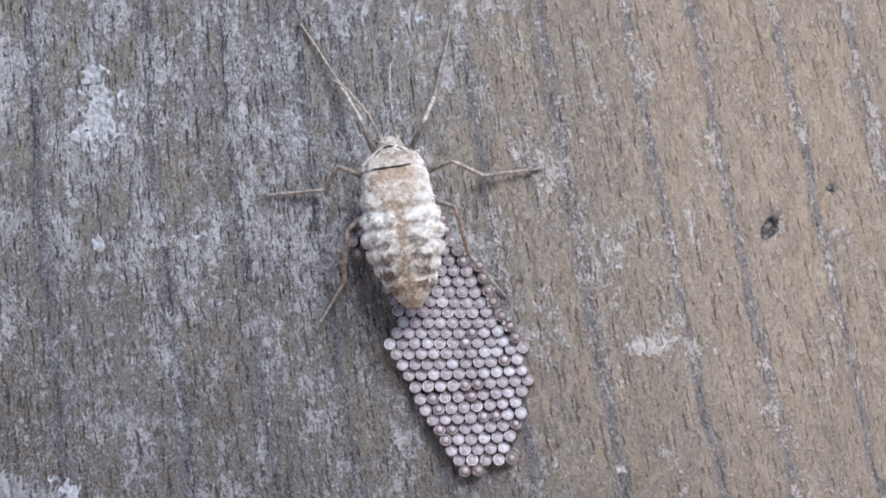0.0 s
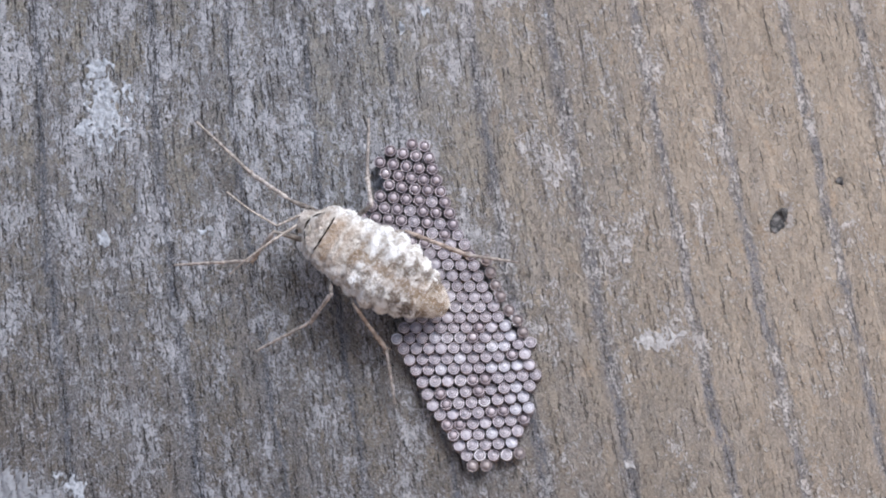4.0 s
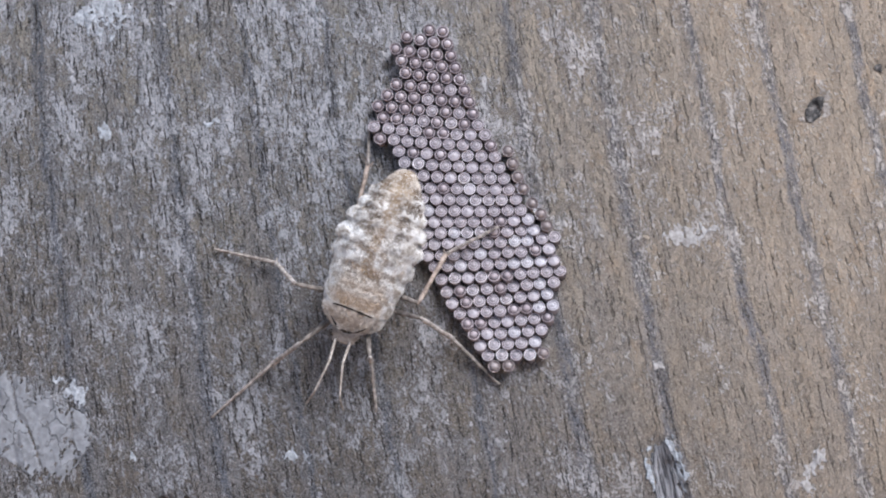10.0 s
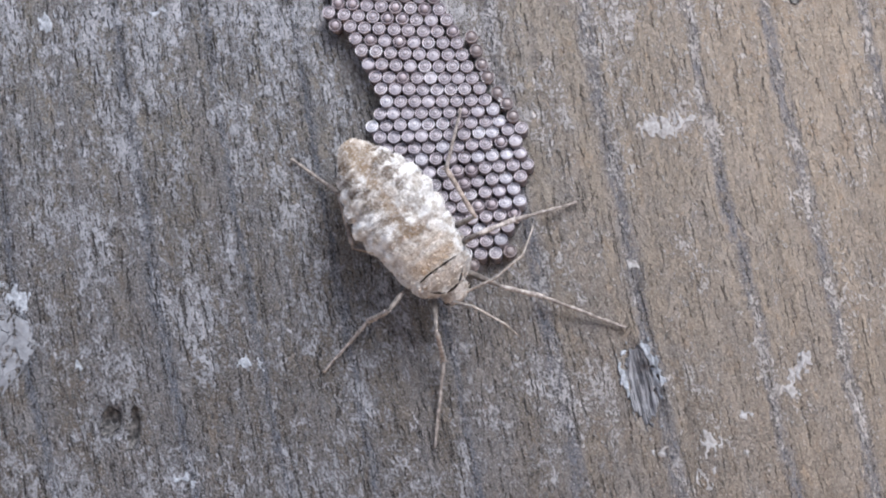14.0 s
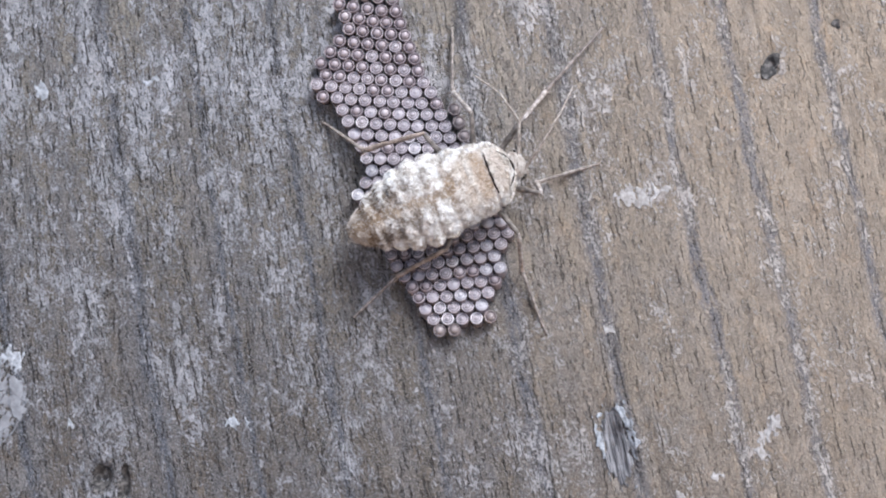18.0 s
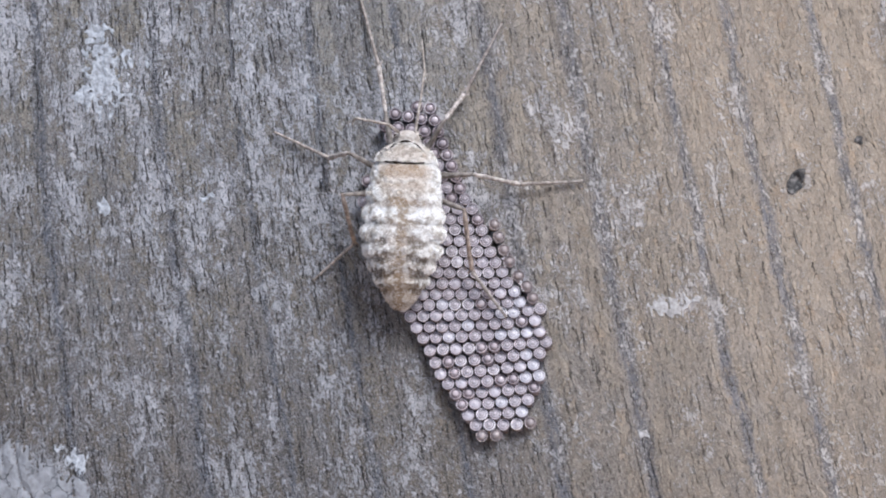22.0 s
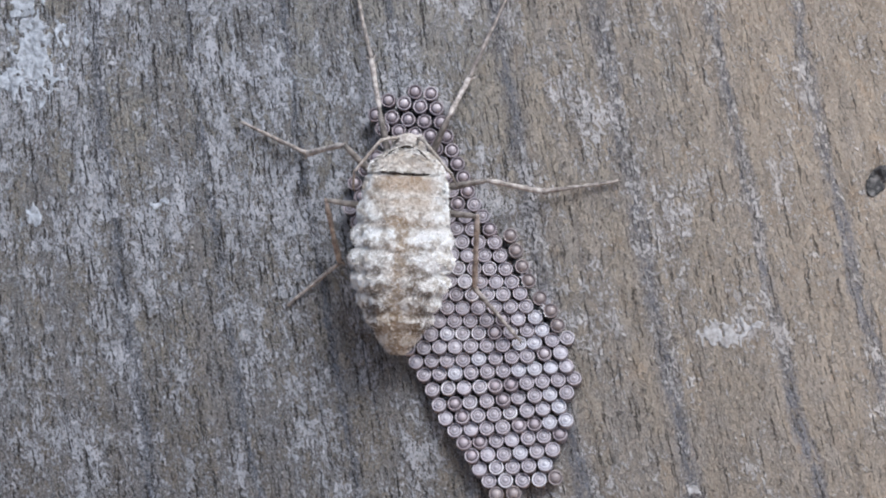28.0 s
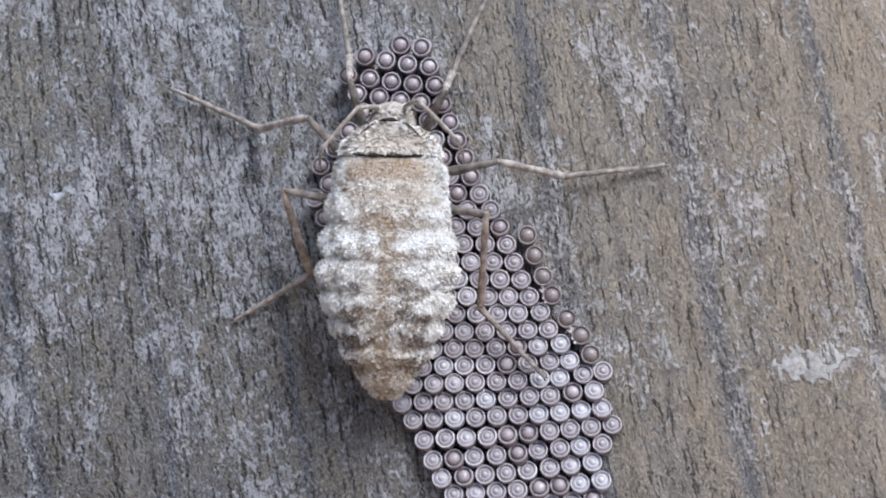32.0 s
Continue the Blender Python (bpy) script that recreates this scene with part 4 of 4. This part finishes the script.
stance(0.0, (-4.44, 6.59, 8.6), (-6.10, 9.64, -7.66, 11.68, -10.12, 15.47), (-7.66, 6.51, -8.52, 5.59, -11.95, 5.34), (-7.04, 3.39, -7.44, 0.20, -9.24, -2.76), (-2.48, 9.62, -2.21, 10.99, -1.51, 14.30), (-1.61, 6.83, 0.63, 6.38, 3.93, 6.85), (-1.13, 4.49, -0.19, 1.83, 1.78, -0.45), (-6.02, 10.06, -7.79, 11.53), (-4.52, 10.61, -4.60, 12.45))
stance(1.0, (-2.61, 6.01, 1.5), (-4.57, 8.36, -7.30, 11.39, -9.58, 14.23), (-5.82, 6.32, -8.41, 5.27, -11.91, 5.42), (-5.65, 2.35, -6.76, 0.14, -8.64, -2.47), (-0.77, 8.46, -0.35, 10.85, 1.36, 15.64), (0.59, 6.20, 1.33, 7.09, 4.45, 7.73), (0.68, 4.24, 1.26, 1.75, 3.77, 0.15), (-4.67, 8.84, -6.22, 9.28), (-2.60, 9.92, -1.69, 12.19))
stance(2.0, (-3.84, 4.17, 18.0), (-6.39, 5.87, -8.11, 8.04, -11.98, 11.75), (-7.01, 3.57, -8.74, 2.93, -12.65, 2.65), (-5.84, 0.80, -6.07, -1.11, -6.37, -3.24), (-2.77, 7.04, -2.74, 8.76, -1.79, 11.90), (-1.41, 5.54, 0.65, 6.14, 3.28, 8.34), (-0.15, 3.32, 0.80, 1.29, 3.57, 0.00), (-6.60, 6.22, -8.92, 6.07), (-5.95, 7.31, -7.08, 9.75))
stance(3.0, (-5.05, 1.03, 47.3), (-10.11, 1.62, -9.63, 2.00, -16.19, 4.00), (-7.51, -1.05, -9.01, -2.81, -12.57, -4.47), (-5.81, -2.75, -4.80, -4.41, -4.60, -6.57), (-8.52, 2.15, -8.89, 5.19, -12.01, 7.33), (-3.92, 3.25, -2.16, 5.10, -1.36, 7.47), (-0.91, 1.50, 0.52, 0.09, 3.61, -0.07), (-8.41, 1.66, -9.63, 0.96), (-8.59, 3.18, -12.06, 5.75))
stance(3.5, (-7.64, 1.85, 57.0), (-10.93, 2.15, -12.25, 0.67, -16.69, 0.49), (-7.51, -1.05, -9.01, -2.81, -12.57, -4.47), (-5.81, -2.75, -4.80, -4.41, -4.60, -6.57), (-9.28, 3.23, -12.81, 5.57, -15.80, 8.30), (-5.30, 3.96, -5.74, 5.26, -5.67, 7.18), (-2.35, 2.49, 0.12, 0.63, 3.35, 0.09), (-11.77, 0.99, -13.61, -0.27), (-10.87, 2.44, -14.02, 4.89))
stance(5.5, (-11.20, 4.68, 59.4), (-14.23, 4.27, -17.46, 3.63, -22.19, 3.20), (-12.59, 2.19, -13.33, -0.20, -15.30, -2.17), (-10.02, 0.27, -8.11, -1.34, -7.21, -3.16), (-12.30, 7.54, -14.53, 9.13, -17.91, 12.45), (-10.84, 6.81, -10.09, 9.26, -10.45, 12.04), (-8.12, 6.47, -5.35, 5.62, -3.10, 6.01), (-14.59, 4.78, -15.76, 3.93), (-14.81, 5.62, -17.31, 7.21))
stance(6.0, (-10.69, 3.22, 72.7), (-13.55, 2.12, -17.09, 1.43, -21.50, 1.16), (-10.93, 0.68, -12.30, -2.38, -14.09, -5.20), (-9.80, -0.59, -7.74, -1.41, -6.35, -4.53), (-12.42, 5.75, -15.31, 5.61, -19.65, 7.31), (-9.99, 5.62, -9.80, 8.70, -10.13, 11.31), (-8.39, 5.61, -5.31, 5.07, -3.89, 5.36), (-14.58, 2.50, -15.90, 1.36), (-14.29, 3.30, -17.12, 3.66))
stance(7.0, (-12.32, -2.48, 105.9), (-14.11, -4.96, -14.09, -5.69, -15.74, -8.21), (-10.94, -4.61, -10.77, -6.01, -10.56, -8.04), (-9.03, -4.46, -6.29, -4.08, -3.68, -5.17), (-13.18, -0.66, -16.25, -0.50, -21.07, 1.66), (-13.03, 0.46, -12.98, 2.91, -14.21, 6.00), (-10.79, 2.04, -8.24, 2.56, -7.17, 3.64), (-14.60, -4.08, -15.32, -5.38), (-15.94, -3.51, -18.95, -3.85))
stance(8.0, (-11.70, -4.97, 121.3), (-12.76, -7.84, -13.93, -8.89, -16.03, -11.18), (-10.36, -6.99, -9.76, -8.37, -9.16, -11.16), (-9.27, -6.07, -6.58, -4.90, -3.91, -5.02), (-14.74, -4.59, -16.26, -4.96, -21.53, -5.97), (-13.45, -2.29, -14.88, -1.06, -16.36, 0.57), (-10.82, 0.30, -8.47, 1.45, -7.36, 3.81), (-13.14, -7.10, -13.28, -8.52), (-14.31, -6.70, -16.62, -8.20))
stance(9.0, (-9.63, -6.33, 141.3), (-9.64, -9.39, -9.02, -9.46, -9.53, -11.89), (-7.16, -6.46, -4.18, -8.54, -1.72, -10.86), (-5.48, -5.64, -3.38, -3.59, -0.98, -2.90), (-12.61, -7.01, -15.45, -8.05, -19.15, -9.78), (-11.29, -5.07, -13.56, -3.53, -17.41, -2.56), (-9.59, -0.96, -7.59, 0.97, -7.28, 2.20), (-10.54, -9.04, -10.41, -11.20), (-11.12, -8.92, -12.26, -9.89))
stance(10.0, (-7.80, -7.45, 158.8), (-6.89, -10.37, -7.14, -10.27, -7.00, -12.02), (-5.67, -7.33, -2.70, -9.06, 0.20, -11.94), (-4.77, -6.74, -2.99, -4.47, -0.46, -3.16), (-10.43, -9.00, -12.52, -10.41, -15.38, -12.85), (-10.62, -6.12, -12.38, -4.89, -15.97, -4.09), (-8.66, -2.08, -7.28, 0.47, -7.29, 1.97), (-8.34, -10.58, -8.37, -12.53), (-9.04, -10.65, -10.33, -12.14))
stance(11.0, (-6.59, -8.56, 167.9), (-5.24, -11.31, -5.75, -11.79, -5.46, -12.77), (-4.59, -9.06, -2.13, -9.32, 0.79, -10.37), (-3.85, -7.89, -2.94, -5.14, -0.58, -3.30), (-8.95, -10.51, -10.73, -11.77, -13.39, -14.32), (-9.75, -8.00, -12.09, -7.40, -15.64, -7.99), (-7.52, -2.26, -7.21, 0.29, -7.39, 1.94), (-6.66, -11.42, -6.76, -12.48), (-7.91, -12.17, -10.66, -13.73))
stance(12.0, (-5.94, -9.93, -178.8), (-3.99, -12.29, -4.34, -14.06, -3.69, -16.70), (-4.10, -9.28, 0.60, -9.84, 3.78, -10.94), (-3.07, -8.41, -2.34, -5.29, -0.45, -2.69), (-7.79, -12.37, -8.31, -14.05, -10.23, -17.74), (-8.92, -10.07, -11.05, -9.26, -14.48, -9.71), (-9.35, -6.91, -8.93, -4.03, -9.99, -1.13), (-5.32, -12.87, -5.00, -14.08), (-6.15, -14.10, -8.83, -15.59))
stance(13.0, (-3.10, -10.86, -157.4), (-1.65, -11.27, 1.05, -13.81, 3.87, -17.86), (-1.21, -10.28, 0.80, -9.89, 4.65, -9.26), (-1.05, -9.15, -1.63, -5.78, -0.29, -3.13), (-3.93, -13.81, -4.49, -14.65, -6.02, -19.08), (-6.01, -12.19, -7.41, -12.44, -9.97, -14.15), (-7.19, -7.51, -7.78, -4.52, -9.73, -1.23), (-0.38, -13.34, 0.95, -13.72), (-1.88, -13.48, -1.48, -14.67))
stance(14.0, (-1.30, -10.76, -143.9), (1.64, -11.58, 3.88, -12.19, 8.39, -13.94), (0.74, -9.03, 2.47, -8.29, 5.75, -7.37), (-0.09, -8.32, -0.94, -5.66, -0.20, -2.68), (-1.43, -13.82, -1.19, -15.42, -1.63, -19.11), (-3.83, -12.72, -5.05, -13.38, -7.06, -15.59), (-5.72, -9.94, -6.50, -6.80, -8.88, -5.04), (2.40, -10.74, 3.19, -8.78), (1.02, -12.64, 2.32, -13.96))
stance(14.5, (-0.60, -10.55, -138.1), (2.41, -11.07, 4.62, -11.17, 9.95, -11.69), (2.05, -8.71, 4.24, -6.58, 6.22, -4.45), (0.72, -7.08, -0.92, -5.37, -0.92, -2.65), (-0.42, -13.61, 0.29, -14.30, 0.70, -16.83), (-2.92, -12.76, -2.72, -13.99, -4.96, -16.54), (-4.33, -11.34, -6.58, -6.46, -8.60, -5.73), (3.60, -9.45), (2.85, -13.70))
stance(16.5, (1.60, -6.03, -99.2), (4.28, -4.54, 7.27, -3.72, 12.37, -2.60), (2.12, -2.29, 2.43, -0.95, 3.80, 1.83), (-0.58, -1.98, -4.15, -1.55, -6.37, 0.32), (1.79, -7.69, 4.54, -9.70, 6.90, -12.71), (1.19, -9.20, 0.13, -9.68, -0.29, -12.68), (-2.90, -7.66, -5.63, -5.61, -8.78, -5.02), (3.70, -2.85, 2.89, -1.57), (4.77, -5.51, 6.13, -5.72))
stance(17.0, (1.17, -5.11, -96.4), (3.76, -3.48, 5.46, -0.83, 10.12, 1.17), (0.45, -0.84, 0.02, 1.14, 0.21, 5.13), (-1.09, -1.98, -4.39, -1.24, -6.18, -0.30), (3.34, -7.26, 4.73, -6.54, 9.49, -9.52), (0.91, -8.30, 1.46, -7.72, 0.86, -9.63), (-2.84, -7.14, -5.59, -5.49, -8.76, -5.23), (2.59, -1.29, 1.73, 0.28), (4.76, -2.72, 6.09, -0.97))
stance(18.0, (2.29, -2.56, -68.1), (3.81, 0.09, 5.28, 2.10, 9.21, 6.50), (1.46, -0.34, 0.29, 2.10, 0.29, 5.34), (-0.86, -0.61, -4.35, -1.10, -6.40, 0.41), (5.22, -3.43, 4.72, -2.78, 6.72, -2.15), (3.57, -5.49, 3.95, -7.46, 4.78, -9.62), (-0.60, -7.44, -2.73, -7.73, -4.60, -9.47), (3.72, 0.67, 1.52, 2.42), (5.60, 0.12, 6.45, 1.86))
stance(19.0, (0.69, -0.86, -46.4), (1.12, 2.17, 0.68, 5.00, 1.18, 8.07), (-1.21, 1.16, -3.66, 2.97, -5.39, 5.18), (-4.58, -0.71, -6.82, -1.80, -9.56, -1.59), (3.74, -0.59, 4.41, 0.97, 9.29, 3.14), (2.11, -3.69, 3.90, -5.40, 6.41, -7.56), (-1.10, -6.43, -3.24, -7.29, -4.58, -9.62), (0.29, 2.09, -0.87, 2.70), (1.78, 3.01, 1.43, 5.01))
stance(20.0, (-2.11, 1.53, -17.1), (-3.21, 4.39, -2.67, 5.38, -2.24, 8.17), (-5.05, 2.86, -5.72, 4.05, -7.59, 6.55), (-4.99, 1.27, -6.74, -1.19, -9.59, -1.61), (0.42, 3.27, 1.66, 4.32, 6.53, 7.62), (0.91, 0.61, 3.01, -0.15, 6.90, -0.25), (-0.88, -3.50, -1.60, -6.27, -1.22, -9.01), (-2.61, 4.12, -4.34, 5.18), (-2.34, 4.96, -2.72, 6.36))
stance(21.0, (-3.96, 3.42, -3.3), (-5.72, 5.93, -5.86, 6.96, -6.87, 9.99), (-5.74, 3.64, -9.63, 3.62, -13.17, 4.44), (-6.67, 0.60, -7.35, -0.59, -9.67, -1.75), (-1.92, 6.04, -1.24, 6.59, 0.32, 10.42), (-0.72, 3.28, 1.90, 2.96, 5.37, 3.65), (-0.89, 1.15, -0.70, -1.20, 0.84, -3.68), (-5.86, 6.66, -9.46, 7.21), (-4.77, 7.70, -6.43, 9.33))
stance(22.0, (-4.37, 4.38, -3.2), (-5.83, 8.21, -6.08, 10.38, -6.95, 13.56), (-7.54, 4.96, -8.92, 5.06, -12.34, 6.76), (-7.23, 2.94, -7.50, 0.21, -9.77, -1.72), (-1.71, 7.51, -1.21, 8.56, 1.41, 13.54), (-0.66, 3.93, 1.83, 3.41, 5.56, 3.59), (-0.99, 1.47, -0.89, -1.43, 0.97, -3.97), (-5.88, 6.61, -7.13, 6.51), (-3.31, 9.26, -3.49, 11.61))
stance(23.0, (-4.20, 4.15, 0.5), (-5.77, 8.36, -6.14, 10.69, -7.23, 14.13), (-6.57, 4.80, -8.79, 5.16, -11.98, 6.60), (-7.05, 2.95, -7.48, 0.07, -9.65, -1.70), (-2.07, 6.43, -1.31, 8.35, 1.35, 13.50), (-0.56, 3.87, 1.92, 3.34, 5.49, 3.64), (-0.96, 1.32, -0.79, -1.58, 1.12, -4.18), (-5.87, 5.03, -6.33, 3.00), (-3.09, 7.98, -2.27, 9.38))
stance(24.0, (-4.20, 4.08, -0.4), (-5.72, 8.22, -6.09, 10.45, -7.09, 13.77), (-6.50, 4.79, -8.82, 5.15, -12.01, 6.63), (-7.06, 2.96, -7.48, 0.06, -9.67, -1.70), (-2.09, 6.46, -1.32, 8.37, 1.11, 13.15), (-0.59, 3.83, 1.91, 3.30, 5.49, 3.64), (-1.04, 1.39, -0.89, -1.51, 1.06, -4.09), (-5.65, 5.05, -6.48, 4.08), (-2.39, 5.00, -1.80, 4.19))
stance(28.0, (-4.18, 3.79, -4.2), (-5.54, 7.66, -5.91, 9.48, -6.55, 12.34), (-6.20, 4.76, -8.96, 5.11, -12.14, 6.73), (-7.11, 3.01, -7.49, 0.02, -9.73, -1.69), (-2.15, 6.57, -1.38, 8.47, 0.16, 11.77), (-0.69, 3.65, 1.87, 3.14, 5.48, 3.62), (-1.34, 1.65, -1.27, -1.23, 0.82, -3.72), (-5.77, 4.80, -6.35, 3.34), (-3.02, 4.77, -2.40, 3.85))
stance(32.0, (-4.14, 3.67, -2.3), (-5.38, 6.19, -5.70, 7.52, -6.21, 10.82), (-6.24, 4.66, -8.86, 5.04, -12.31, 6.72), (-7.01, 3.02, -7.15, -0.06, -9.71, -1.54), (-2.29, 5.84, -2.10, 6.86, -0.67, 10.08), (-0.83, 3.56, 1.70, 3.18, 5.51, 3.58), (-1.33, 1.42, -1.27, -1.31, 0.89, -3.71), (-5.42, 4.84, -6.30, 3.41), (-2.89, 5.21, -2.50, 4.37))


def support(x, y):
    """What a foot stands on: the eggs or the bare board."""
    near = min((x - a) ** 2 + (y - b) ** 2 for a, b in egg_spots)
    return 0.95 if near < 0.42 ** 2 else 0.05


def at_time(t):
    """The stance at any time, gliding between the given ones."""
    times = [s[0] for s in STANCES]
    i = max(0, min(len(times) - 2, int(np.searchsorted(times, t, "right")) - 1))
    f = min(max((t - times[i]) / (times[i + 1] - times[i]), 0.0), 1.0)
    a, b = STANCES[i], STANCES[i + 1]
    turn = (b[1][2] - a[1][2] + 180) % 360 - 180
    body = (a[1][0] + (b[1][0] - a[1][0]) * f, a[1][1] + (b[1][1] - a[1][1]) * f, a[1][2] + turn * f)
    rest = []
    for p, q in zip(a[2:], b[2:]):
        far = math.hypot(q[-2] - p[-2], q[-1] - p[-1])
        g = f * f * (3 - 2 * f)
        rest.append(([u + (v - u) * g for u, v in zip(p, q)], 0.9 * math.sin(math.pi * f) if far > 1.2 else 0.0))
    return body, rest


def aim(start, ahead):
    """The pose of a piece that begins at start and runs along ahead."""
    y = Vector(ahead).normalized()
    x = y.cross(Vector((0, 0, 1)))
    x = x.normalized() if x.length > 1e-6 else Vector((1, 0, 0))
    z = x.cross(y)
    m = Matrix((x, y, z)).transposed().to_4x4()
    m.translation = Vector(start) * MM
    return m


def knee(hip, ankle, a, b, hint):
    """Where a thigh of length a and a shin of length b meet, on the hint's side."""
    d = ankle - hip
    l = min(max(d.length, abs(a - b) + 0.05), a + b - 0.01)
    d = d.normalized()
    k = (a * a - b * b + l * l) / (2 * l)
    r = math.sqrt(max(a * a - k * k, 0.0))
    out = hint - hip
    out = out - d * out.dot(d)
    return hip + d * k + out.normalized() * r


def whip(root, half, tip):
    """Poses of a feeler's three pieces: they rise from the root, run level past the half-way point and sink to the tip."""
    a, b = (half - root).to_2d(), (tip - half).to_2d()
    total, L = max(a.length + b.length, 0.3), FEELER_PIECE
    out = min(max((total - L) / 2, 0.25 * L), 0.995 * L)
    def spot(d):
        return a.normalized() * d if d < a.length else a + b.normalized() * (d - a.length)
    p1, p2, p3 = spot(out), spot(out + min(L, total * 0.6)), spot(total)
    rise = math.sqrt(L * L - out * out)
    d1 = Vector((*(p1.normalized() * out), 0.8 * rise))
    d2, d3 = Vector((*(p2 - p1), 0.0)), Vector((*((p3 - p2).normalized() * out), -rise))
    q1 = root + d1.normalized() * L
    q2 = q1 + d2.normalized() * L
    return aim(root, d1), aim(q1, d2), aim(q2, d3)


def motions():
    rows = {k: [] for k in MOTH_PARTS}
    times = [i * 0.5 for i in range(65)]
    last = None
    for t in times:
        if 24.0 < t < 32.0 and t % 2:
            continue
        (x, y, h), legs = at_time(t)
        body = Matrix.Translation((x, y, 0)) @ Matrix.Rotation(radians(h), 4, "Z")
        back = body.inverted()
        rows["moth"].append((t, pose(x * MM, y * MM, 0, 0, 0, h)))
        for k, (p, lift) in zip(("l1", "l2", "l3", "r1", "r2", "r3"), legs):
            toe = back @ Vector((p[4], p[5], support(p[4], p[5]) + 0.08 + lift))
            ankle = back @ Vector((p[2], p[3], support(p[2], p[3]) + 0.45 + lift))
            hip = Vector(HIPS[k])
            bend = knee(hip, ankle, THIGH[k[1]], SHIN[k[1]], back @ Vector((p[0], p[1], 2.9)))
            end = bend + (ankle - bend).normalized() * SHIN[k[1]]
            rows[k + "t"].append((t, aim(hip, bend - hip)))
            rows[k + "s"].append((t, aim(bend, end - bend)))
            rows[k + "f"].append((t, aim(end, toe - end)))
        for k, s, (p, _) in (("al", -1, legs[6]), ("ar", 1, legs[7])):
            for j, m in enumerate(whip(Vector((s * 0.40, 1.66, 2.50)), back @ Vector((p[0], p[1], 0)), back @ Vector((p[2], p[3], 0)))):
                rows[k + str(j)].append((t, m))
    for k, ob in MOTH_PARTS.items():
        walk(ob, rows[k])


motions()
